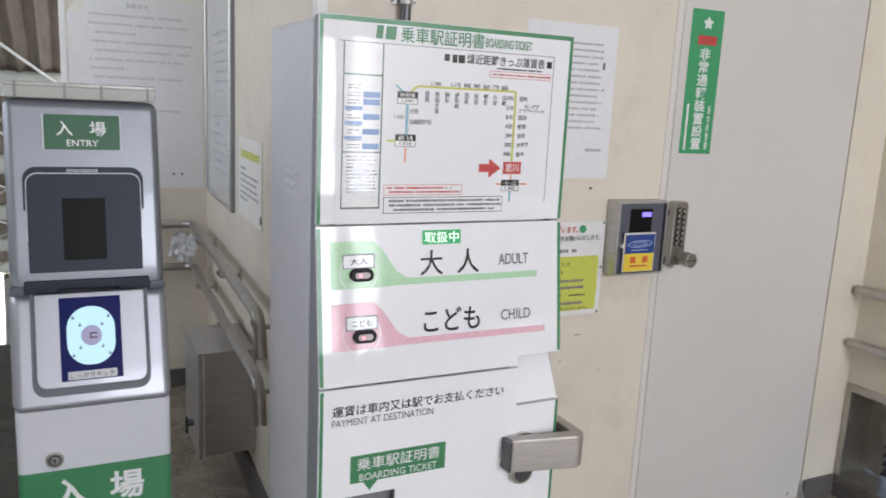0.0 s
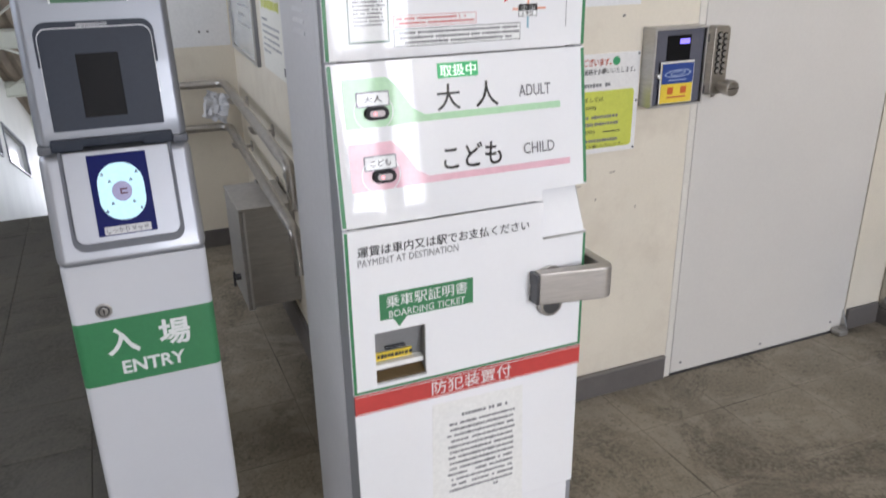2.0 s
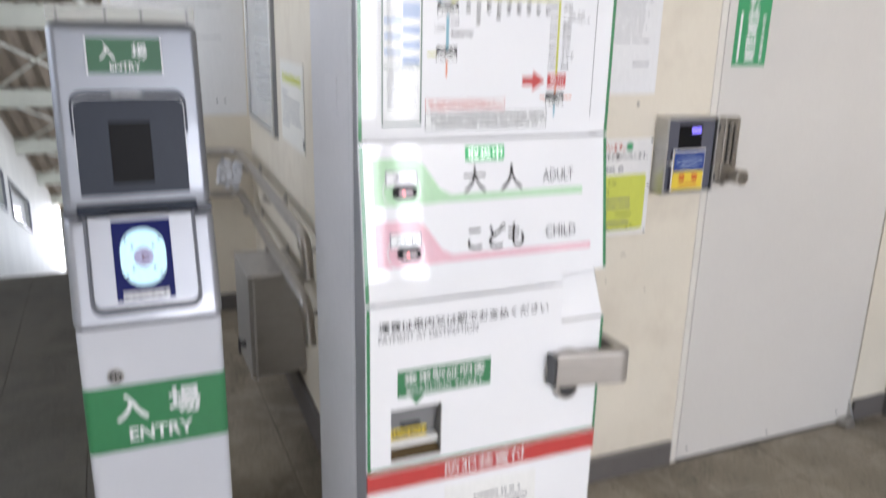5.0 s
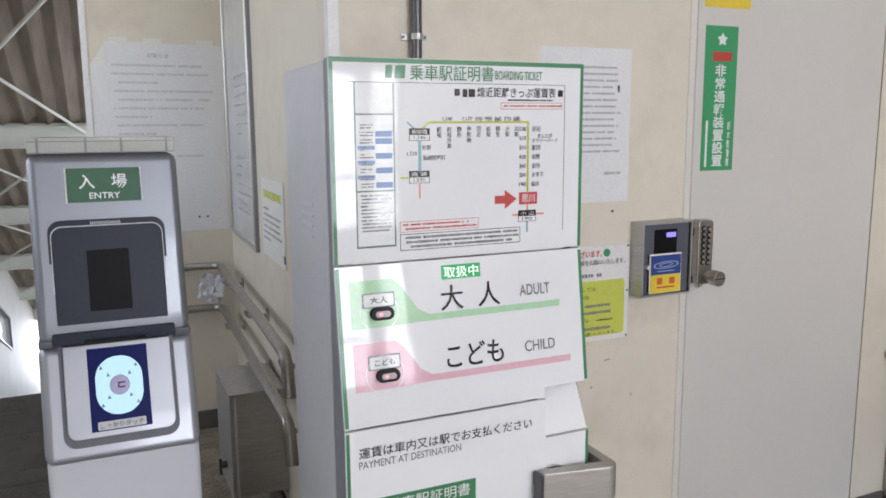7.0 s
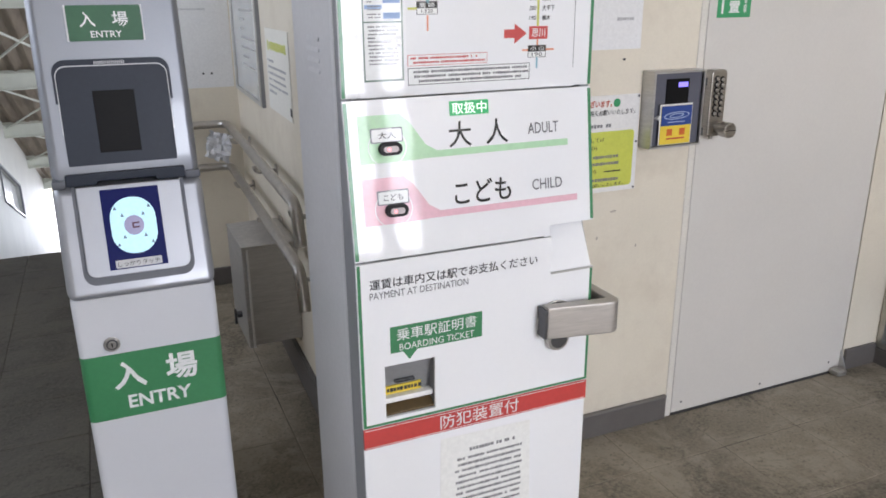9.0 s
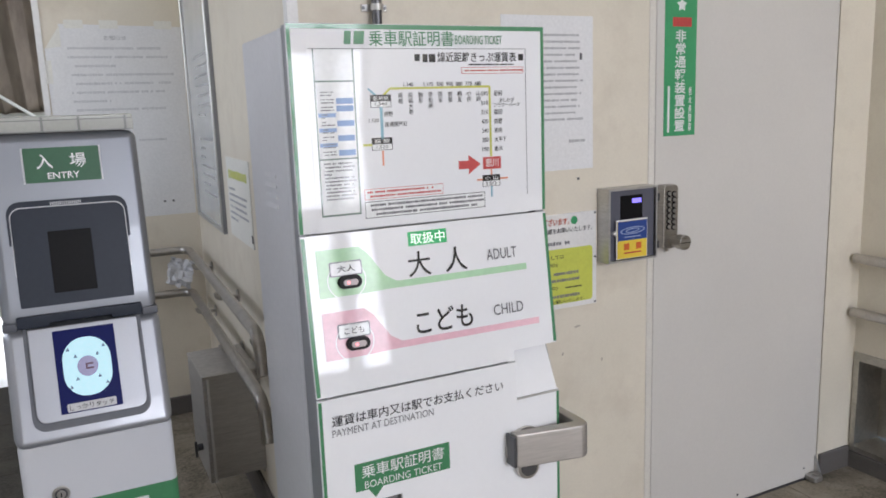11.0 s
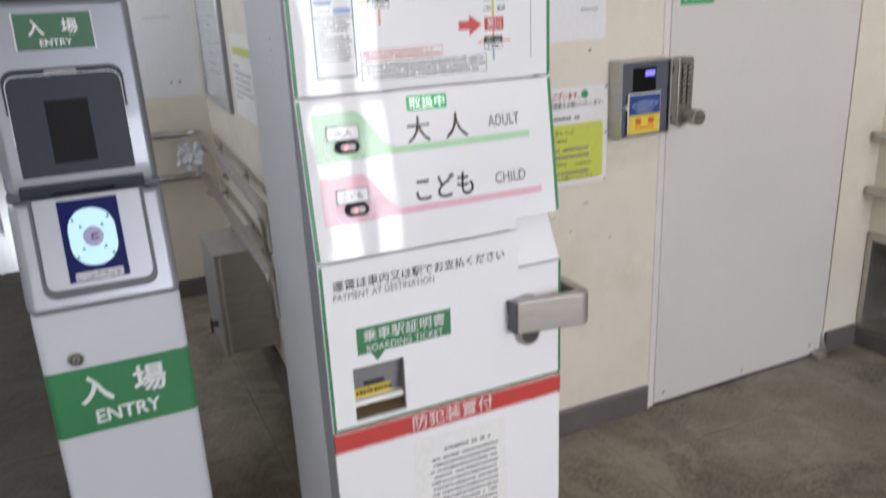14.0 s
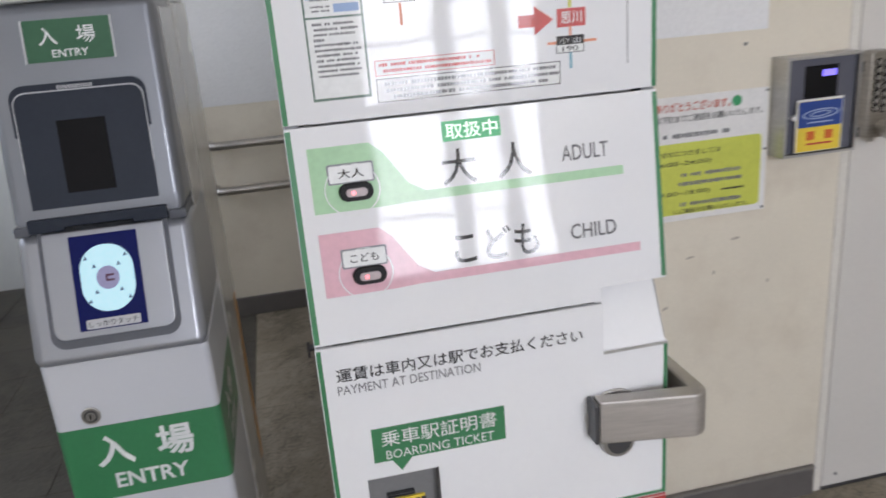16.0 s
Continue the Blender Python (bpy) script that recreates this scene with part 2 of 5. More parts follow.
def floor_tile(name, colour, dirt, dust, worn):
    """A worn tile: mottled body, dirt in blotches and along the tile's edges, dust patches, grit."""
    m = material(name, colour, 0.62, vary=0.20 * worn, size=3.0, fine=0.20, grain=110, bump=0.6, bump_size=45, piece=0.09, rough_vary=0.15, spread=True)
    nt = m.node_tree
    n, l = nt.nodes, nt.links
    b = n["Principled BSDF"]
    base = b.inputs["Base Color"].links[0].from_socket
    co, oi, add = n.new("ShaderNodeTexCoord"), n.new("ShaderNodeObjectInfo"), n.new("ShaderNodeVectorMath")
    l.new(co.outputs["Object"], add.inputs[0]), l.new(oi.outputs["Location"], add.inputs[1])

    def patches(scale, lo, hi, rough=0.72, dist=0.0):
        t, r = n.new("ShaderNodeTexNoise"), n.new("ShaderNodeMapRange")
        t.inputs["Scale"].default_value, t.inputs["Detail"].default_value = scale, 9
        t.inputs["Roughness"].default_value, t.inputs["Distortion"].default_value = rough, dist
        l.new(add.outputs[0], t.inputs["Vector"])
        r.inputs["From Min"].default_value, r.inputs["From Max"].default_value = lo, hi
        l.new(t.outputs["Fac"], r.inputs["Value"])
        return r.outputs[0]

    def maths(op, a, c):
        k = n.new("ShaderNodeMath")
        k.operation, k.use_clamp = op, True
        for socket, v in zip(k.inputs, (a, c)):
            if isinstance(v, (int, float)):
                socket.default_value = v
            else:
                l.new(v, socket)
        return k.outputs[0]

    def blend(a, colour_, fac):
        mx = n.new("ShaderNodeMix")
        mx.data_type = 'RGBA'
        mx.inputs["B"].default_value = (*colour_, 1)
        l.new(fac, mx.inputs["Factor"]), l.new(a, mx.inputs["A"])
        return mx.outputs["Result"]
    sep = n.new("ShaderNodeSeparateXYZ")
    l.new(co.outputs["Object"], sep.inputs[0])
    ax, ay = maths('ABSOLUTE', sep.outputs["X"], 0), maths('ABSOLUTE', sep.outputs["Y"], 0)
    far = maths('MAXIMUM', ax, ay)
    edge = n.new("ShaderNodeMapRange")
    edge.inputs["From Min"].default_value, edge.inputs["From Max"].default_value = 0.105, 0.150
    l.new(far, edge.inputs["Value"])
    rim = maths('MULTIPLY', maths('MULTIPLY', edge.outputs[0], patches(7.0, 0.42, 0.62)), 0.75 * worn)
    grit = maths('ADD', maths('MULTIPLY', patches(75.0, 0.42, 0.58, 0.6), 0.75), 0.25)
    blot = maths('MULTIPLY', maths('MULTIPLY', patches(1.9, 0.50, 0.58, 0.78, dist=0.9), grit), 0.70 * worn)
    # narrow dark cracks and scrapes along the middle of a noise
    t, line = n.new("ShaderNodeTexNoise"), n.new("ShaderNodeMapRange")
    t.inputs["Scale"].default_value, t.inputs["Detail"].default_value, t.inputs["Roughness"].default_value = 3.4, 7, 0.62
    l.new(add.outputs[0], t.inputs["Vector"])
    away = n.new("ShaderNodeMath")
    away.operation = 'SUBTRACT'
    away.inputs[1].default_value = 0.5
    l.new(t.outputs["Fac"], away.inputs[0])
    line.inputs["From Min"].default_value, line.inputs["From Max"].default_value = 0.016, 0.002
    l.new(maths('ABSOLUTE', away.outputs[0], 0), line.inputs["Value"])
    crack = maths('MULTIPLY', maths('MULTIPLY', line.outputs[0], patches(2.9, 0.50, 0.60)), 0.38 * worn)
    c = blend(base, dust, maths('MULTIPLY', patches(2.7, 0.49, 0.565, 0.75, dist=0.8), 0.70 * worn))
    c = blend(c, dust, rim)
    c = blend(c, dirt, maths('MAXIMUM', crack, blot))
    c = blend(c, dirt, maths('MULTIPLY', patches(70.0, 0.60, 0.68, 0.5), 0.5))
    l.new(c, b.inputs["Base Color"])
    return m


TILE = floor_tile("worn_brown_grey_floor_tile", (0.240, 0.208, 0.158), (0.070, 0.058, 0.041), (0.350, 0.308, 0.243), 1.0)
DARKTILE = floor_tile("dark_brown_floor_tile", (0.086, 0.080, 0.068), (0.030, 0.028, 0.022), (0.105, 0.097, 0.078), 0.9)
FLOORBED = material("dusty_floor_joint", (0.185, 0.162, 0.126), 0.85, vary=0.75, size=3.5)
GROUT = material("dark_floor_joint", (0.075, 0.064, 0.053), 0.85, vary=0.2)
STAIRWALL = material("white_stair_wall", (0.72, 0.715, 0.67), 0.6, vary=0.06, size=1.5)
ROOFING = material("brown_grey_corrugated_sheet", (0.37, 0.31, 0.24), 0.8, vary=0.2, size=3, stretch=(4, 0.4, 1), tint=(0.25, 0.205, 0.165, 2.0))
BEAM = material("pale_green_painted_steel", (0.74, 0.755, 0.68), 0.5, vary=0.08, size=4)
CEILING = material("white_ceiling_board", (0.78, 0.77, 0.75), 0.7, vary=0.03)
WHITE = material("white_coated_steel", (0.87, 0.875, 0.885), 0.30, vary=0.008, size=3, fine=0.006, bump=0.02, bump_size=250, coat=0.2, rough_vary=0.015)
MACHINEGREY = material("light_grey_coated_steel", (0.64, 0.635, 0.655), 0.35, vary=0.04, size=5, fine=0.03, bump=0.03, bump_size=300)
GREENPRINT = material("green_print", (0.044, 0.225, 0.092), 0.4, vary=0.04, coat=0.6, bump=0.16, bump_size=7)
REDPRINT = material("red_print", (0.55, 0.055, 0.05), 0.4, vary=0.04, coat=0.6, bump=0.16, bump_size=7)
BLACKPRINT = material("black_print", (0.03, 0.03, 0.032), 0.05, vary=0.02, coat=0.9, spec=0.6, bump=0.14, bump_size=6, rough_vary=0.015)
GREYPRINT = material("grey_print", (0.19, 0.19, 0.20), 0.05, vary=0.04, coat=0.9, spec=0.6, bump=0.14, bump_size=6, rough_vary=0.015)
INKBLACK = material("black_ink", (0.03, 0.03, 0.032), 0.45, vary=0.02)
INKGREY = material("grey_ink", (0.20, 0.20, 0.21), 0.45, vary=0.04)
WHITEPRINT = material("white_print", (0.82, 0.83, 0.82), 0.4, vary=0.01, coat=0.6, bump=0.16, bump_size=7)
STEEL = material("brushed_stainless_steel", (0.52, 0.51, 0.49), 0.48, metal=1.0, vary=0.08, size=8, fine=0.10, grain=60, stretch=(1, 1, 14), bump=0.04, bump_size=120)
RAILSTEEL = material("satin_stainless_tube", (0.50, 0.48, 0.455), 0.36, metal=1.0, vary=0.12, size=20, fine=0.05)
DARKSTEEL = material("dark_metal", (0.12, 0.12, 0.125), 0.4, metal=0.8, vary=0.1)
SILVERPAINT = material("silver_metallic_paint", (0.245, 0.255, 0.28), 0.43, metal=0.65, vary=0.03, size=4, fine=0.03, grain=700, coat=0.3)
SLATE = material("dark_slate_plastic", (0.032, 0.038, 0.052), 0.42, spec=0.18, vary=0.06, size=6, fine=0.03)
BLACKGLASS = material("black_window", (0.010, 0.0095, 0.010), 0.45, spec=0.10, vary=0.05)
PAPER = material("white_paper", (0.80, 0.80, 0.80), 0.75, vary=0.015, size=6, bump=0.05, bump_size=9)
CREAMPAPER = material("cream_paper", (0.80, 0.79, 0.73), 0.75, vary=0.015, size=6, bump=0.05, bump_size=9)

# ---- the large structure ----
WALL_Y, SIDE_X, BACK_Y, RIGHT_X, LEFT_X = 1.79, 0.51, 3.68, 2.537, -1.4
CEIL, REAR_Y = 2.90, -4.2
DOOR_L, DOOR_R, DOOR_H = 1.581, 2.360, 2.03
SLOPE = 0.37


def holed_wall(name, outer, holes, y0, y1, mat, label, axis="y"):
    """A wall with real thickness, cut into pieces round its openings, one mesh."""
    bm = bmesh.new()
    xs = sorted({outer[0], outer[1], *[v for h in holes for v in h[:2]]})
    zs = sorted({outer[2], outer[3], *[v for h in holes for v in h[2:]]})
    for xa, xb in zip(xs, xs[1:]):
        for za, zb in zip(zs, zs[1:]):
            mx, mz = (xa + xb) / 2, (za + zb) / 2
            if not any(h[0] < mx < h[1] and h[2] < mz < h[3] for h in holes):
                box(bm, xa, xb, y0, y1, za, zb) if axis == "y" else box(bm, y0, y1, xa, xb, za, zb)
    bmesh.ops.remove_doubles(bm, verts=bm.verts, dist=1e-5)
    inner = [f for f in bm.faces if sum(1 for g in bm.faces if g is not f and (g.calc_center_median() - f.calc_center_median()).length < 1e-5)]
    bmesh.ops.delete(bm, geom=inner, context='FACES_ONLY')
    return solid(name, bm, mat, label, "wall")


holed_wall("wall_door", (SIDE_X + 0.0, RIGHT_X + 0.18, 0, CEIL), [(DOOR_L - 0.024, DOOR_R + 0.004, -1, DOOR_H)], WALL_Y, WALL_Y + 0.10, CREAM,
           "cream painted panel wall with a flush steel door")
SKEW = 0.029


def side_x(y):
    """The side wall runs slightly askew."""
    return SIDE_X + SKEW * (y - WALL_Y)


solid("wall_side", prism(bmesh.new(), [(side_x(1.89), 1.89), (side_x(1.89) + 0.10, 1.89), (side_x(BACK_Y) + 0.10, BACK_Y), (side_x(BACK_Y), BACK_Y)], 0, CEIL, axis="z"), CREAM, "cream painted side wall with handrails and notices", "wall")
solid("wall_back", one_box(0.0, SIDE_X + 0.16, BACK_Y, BACK_Y + 0.12, 0, CEIL), CREAM, "cream painted end wall beside the stairs", "wall")
holed_wall("wall_right", (-4.2, WALL_Y, 0, CEIL), [(0.55, WALL_Y - 0.004, 0.064, 0.440)], RIGHT_X, RIGHT_X + 0.18, CREAM,
           "cream painted wall with a low louvred recess", axis="x")
# unseen wall, cut low so the added stair fill can pass over it
solid("wall_stair_right", prism(bmesh.new(), [(BACK_Y + 0.12, -6.2), (19.6, -6.2), (19.6, -4.6), (4.75, 0.90), (4.75, 2.75), (BACK_Y + 0.12, 2.75)], 0.0, 0.12), STAIRWALL, "unseen white stair wall, cut low to let added light in", "wall")


def stair_wall():
    """The far wall of the stairs with slanted windows that follow the slope."""
    bm = bmesh.new()
    cuts = [-4.2, 1.0, 3.8, 4.5, 6.6, 8.65, 9.15, 11.2, 11.72, 13.75, 14.25, 16.3, 20.4]
    for i, (a, b) in enumerate(zip(cuts, cuts[1:])):
        def top(y):
            return 2.95 if y <= 4.5 else 2.75 - SLOPE * (y - 4.5)
        # piece 1 has an unseen opening, added for the side fill lamp
        hole = i in (4, 6, 8)
        for lo, hi in (((None, -3.576), (-3.056, None)) if hole else ((None, -3.75), (-2.70, None)) if i == 1 else ((None, None),)):
            def z(y, h, low):
                return (-6.4 if low else top(y)) if h is None else top(y) + h + 2.2
            ps = [(a, z(a, lo, True)), (b, z(b, lo, True)), (b, z(b, hi, False)), (a, z(a, hi, False))]
            prism(bm, ps, LEFT_X - 0.16, LEFT_X)
    return solid("wall_stair_left", bm, STAIRWALL, "white wall along the covered stairs with slanted windows", "wall")


stair_wall()
# the wide upper opening is made up, to hold the rear fill lamp
holed_wall("wall_rear", (LEFT_X, RIGHT_X, 0, CEIL), [(1.0, 1.68, 0.5, 1.9), (1.78, 2.14, 0.5, 1.9), (2.24, 2.51, 0.5, 1.9), (0.2, 2.51, 2.05, 2.80)], REAR_Y - 0.15, REAR_Y, CREAM,
           "cream wall with a row of windows behind")
solid("ceiling", one_box(LEFT_X - 0.16, RIGHT_X + 0.18, REAR_Y - 0.15, 4.5, CEIL, CEIL + 0.12), CEILING, "white ceiling board", "ceiling")

# floor bed under the tiles
solid("floor", one_box(LEFT_X, RIGHT_X + 0.0, REAR_Y, 4.5, -0.25, -0.0035), GROUT, "dark jointed bed of a tiled floor", "floor")
solid("floor_worn_joints", one_box(0.112, RIGHT_X, REAR_Y, 3.68, -0.0035, -0.0022), FLOORBED, "dusty joints of the worn floor tiles", "floor")


def stairs():
    bm = bmesh.new()
    n = 35
    for i in range(n):
        y, z = 4.5 + i * 0.43, -0.159 * (i + 1)
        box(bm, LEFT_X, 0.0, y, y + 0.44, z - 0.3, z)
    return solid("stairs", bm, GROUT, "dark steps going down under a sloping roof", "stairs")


stairs()
solid("ground", one_box(-60, 60, 19.5, 90, -6.2, -5.9), TILE, "grey ground at the foot of the stairs", "ground")


def corrugated():
    bm = bmesh.new()
    x, k, rows = LEFT_X - 0.3, 0, []
    while x < 0.3:
        h = 0.028 * math.cos(k * math.pi / 3)
        rows.append([bm.verts.new((x, y, 2.75 - SLOPE * (y - 4.5) + h)) for y in (4.4, 21.0)])
        x, k = x + 0.03, k + 1
    for a, b in zip(rows, rows[1:]):
        bm.faces.new((a[0], b[0], b[1], a[1]))
    bmesh.ops.solidify(bm, geom=bm.faces[:], thickness=0.012)
    return solid("roof_stair", bm, ROOFING, "grey corrugated sheet roof over the stairs", "roof")


corrugated()

# ---- the boarding ticket machine ----
PANEL = material("glossy_white_panel", (0.855, 0.86, 0.872), 0.035, vary=0.012, size=3, fine=0.006, bump=0.14, bump_size=6, spec=0.42, coat=0.35, rough_vary=0.015)
PALEGREEN = material("pale_green_print", (0.47, 0.72, 0.47), 0.06, vary=0.02, coat=0.3, spec=0.35, bump=0.14, bump_size=6, rough_vary=0.02)
PALEPINK = material("pale_pink_print", (0.80, 0.50, 0.57), 0.06, vary=0.02, coat=0.3, spec=0.35, bump=0.14, bump_size=6, rough_vary=0.02)
GLOSSBLACK = material("glossy_black_plastic", (0.02, 0.02, 0.022), 0.15, vary=0.03)
LENS = material("pinkish_button_lens", (0.50, 0.42, 0.43), 0.2, vary=0.05, size=40)
MATTBLACK = material("matt_black_plastic", (0.014, 0.013, 0.014), 0.5, spec=0.2, vary=0.03)
LAMPRED = material("lit_red_lamp", (1.0, 0.22, 0.25), 0.3, emit=2.8, vary=0.0)
GREENSIGN = material("lit_green_sign", (0.01, 0.34, 0.10), 0.3, emit=1.25, vary=0.0)
SIGNWHITE = material("lit_white_sign_letters", (0.85, 1.0, 0.9), 0.3, emit=1.6, vary=0.0)
YELLOW = material("yellow_sticker", (0.80, 0.60, 0.06), 0.45, vary=0.04)
LITGUIDE = material("white_translucent_guide", (0.88, 0.88, 0.85), 0.3, vary=0.02)
BROWN = material("brown_tinted_plastic", (0.11, 0.075, 0.035), 0.25, vary=0.1)
LINEYELLOW = material("yellow_green_line_print", (0.55, 0.55, 0.10), 0.3, vary=0.02)
LINEBLUE = material("teal_line_print", (0.22, 0.42, 0.50), 0.3, vary=0.02)
LINEORANGE = material("orange_line_print", (0.72, 0.28, 0.16), 0.3, vary=0.02)
TABLEEDGE = material("dark_grey_green_print", (0.10, 0.17, 0.13), 0.3, vary=0.03, coat=0.6, bump=0.16, bump_size=7)
TABLEBLUE = material("blue_table_print", (0.25, 0.37, 0.60), 0.3, vary=0.02)

ML, MR = 0.333, 0.794
machine = thing("ticket_machine", ((ML + MR) / 2, 1.35, 0), "tall white boarding ticket machine with green-edged glossy panels", "ticket machine")


def slab(outer, holes, y0, y1):
    """A front plate with openings, as one mesh without inner faces."""
    bm = bmesh.new()
    holes = [(max(h[0], outer[0]), min(h[1], outer[1]), max(h[2], outer[2]), min(h[3], outer[3])) for h in holes]
    xs = sorted({outer[0], outer[1], *[v for h in holes for v in h[:2]]})
    zs = sorted({outer[2], outer[3], *[v for h in holes for v in h[2:]]})
    for xa, xb in zip(xs, xs[1:]):
        for za, zb in zip(zs, zs[1:]):
            mx, mz = (xa + xb) / 2, (za + zb) / 2
            if not any(h[0] < mx < h[1] and h[2] < mz < h[3] for h in holes):
                box(bm, xa, xb, y0, y1, za, zb)
    bmesh.ops.remove_doubles(bm, verts=bm.verts, dist=1e-5)
    seen = {}
    for f in bm.faces:
        seen.setdefault(tuple(round(c, 4) for c in f.calc_center_median()), []).append(f)
    bmesh.ops.delete(bm, geom=[f for fs in seen.values() if len(fs) > 1 for f in fs], context='FACES_ONLY')
    return bm


part("body", one_box(ML + 0.002, MR - 0.002, 1.2475, 1.497, 0.05, 1.500, bevel=0.004), MACHINEGREY, machine, "light grey coated steel cabinet body")
part("plinth", one_box(ML + 0.02, MR - 0.02, 1.235, 1.48, 0, 0.05), DARKSTEEL, machine)
part("door_rim", one_box(ML + 0.001, MR - 0.001, 1.2240, 1.2460, 0.055, 1.501, bevel=0.004), MACHINEGREY, machine)
VENTY, VENTZ = 1.314, 1.266
for i in range(4):
    z = VENTZ - i * 0.0178
    part("vent_louvre", prism(bmesh.new(), [(ML + 0.004, z - 0.003), (ML - 0.0004, z - 0.002), (ML + 0.0018, z + 0.005), (ML + 0.004, z + 0.005)], VENTY, VENTY + 0.077, axis="y"), MACHINEGREY, machine)
part("latch_plate", one_box(ML - 0.0012, ML + 0.005, 1.30, 1.335, 0.10, 0.165, bevel=0.001, seg=1), DARKSTEEL, machine)

CHEEKGREY = material("mid_grey_edge", (0.26, 0.265, 0.28), 0.4, vary=0.05)
for xa, xb in ((ML + 0.0025, ML + 0.018), (MR - 0.018, MR - 0.0006)):
    notch = [(1.1640, 0.9205), (1.1605, 0.9180)] if xb < 0.6 else [(1.1660, 0.9385), (1.199, 0.9370), (1.1605, 0.8500)]
    part("door_cheek", prism(bmesh.new(), [(1.1975, 1.5025), (1.1975, 1.1795), *notch, (1.1605, 0.055), (1.2225, 0.055), (1.2225, 1.5025)], xa, xb), CHEEKGREY, machine)
part("door_top", one_box(ML + 0.018, MR - 0.018, 1.1975, 1.2225, 1.492, 1.5025), MACHINEGREY, machine)
# upper panel with the fare map
TOPY = 1.191
part("top_panel", one_box(ML, MR, TOPY, TOPY + 0.006, 1.1815, 1.504, bevel=0.0015), PANEL, machine, "glossy white upper panel with a fare map")
top = bpy.data.objects["top_panel"]
part("green_border", slab((ML + 0.001, MR - 0.001, 1.1825, 1.503), [(ML + 0.0068, MR - 0.0068, 1.170, 1.4958)], TOPY - 0.0006, TOPY + 0.002), GREENPRINT, top)

# sloping button panel
MZ0, MZ1, MZR, STEP_X = 0.9205, 1.1785, 0.9385, 0.7025    # bottom, top, bottom beside the finger notch


def lean(z):
    return 1.191 - (MZ1 - z) * (0.034 / (MZ1 - MZ0))


def on_slope(ob, up=0.006, right=0.0):
    """Shears a print made at y = 0 on to the sloping panel, moved a little up and to the right."""
    b = base_of(ob.parent)
    for v in ob.data.vertices:
        v.co.x, v.co.z = v.co.x + right, v.co.z + up
        v.co.y += b.y - 0.0 + lean(v.co.z + b.z) - b.y
    return ob


def slope_slab():
    """The sloping panel, cut higher at one side above the finger notch."""
    outline = [(ML, MZ0), (STEP_X, MZ0), (STEP_X, MZR), (MR, MZR), (MR, MZ1), (ML, MZ1)]
    bm = prism(bmesh.new(), outline, 0.0, 0.006, bevel=0.0012, axis="y")
    for v in bm.verts:
        v.co.y += lean(v.co.z)
    return bm


mid = part("button_panel", slope_slab(), PANEL, machine, "glossy white sloping button panel")
for xa, xb, za in ((ML + 0.001, ML + 0.0075, MZ0), (MR - 0.0065, MR - 0.0005, MZR)):
    on_slope(plate("green_edge", xa, xb, za + 0.003, MZ1 - 0.003, 0, GREENPRINT, mid, t=0.0006), up=0)
for mat_, zc, x_end in ((PALEGREEN, 1.1095, 0.743), (PALEPINK, 1.0095, 0.760)):
    o = zc - 1.1095
    bm = prism(bmesh.new(), [(0.356, 1.072 + o), (0.356, 1.148 + o), (0.428, 1.148 + o), (0.443, 1.135 + o), (0.470, 1.096 + o), (0.490, 1.0845 + o),
                             (x_end, 1.0845 + o), (x_end, 1.0735 + o), (0.470, 1.0735 + o), (0.44, 1.072 + o)], 0, -0.0006, axis="y")
    on_slope(part("colour_field", bm, mat_, mid))
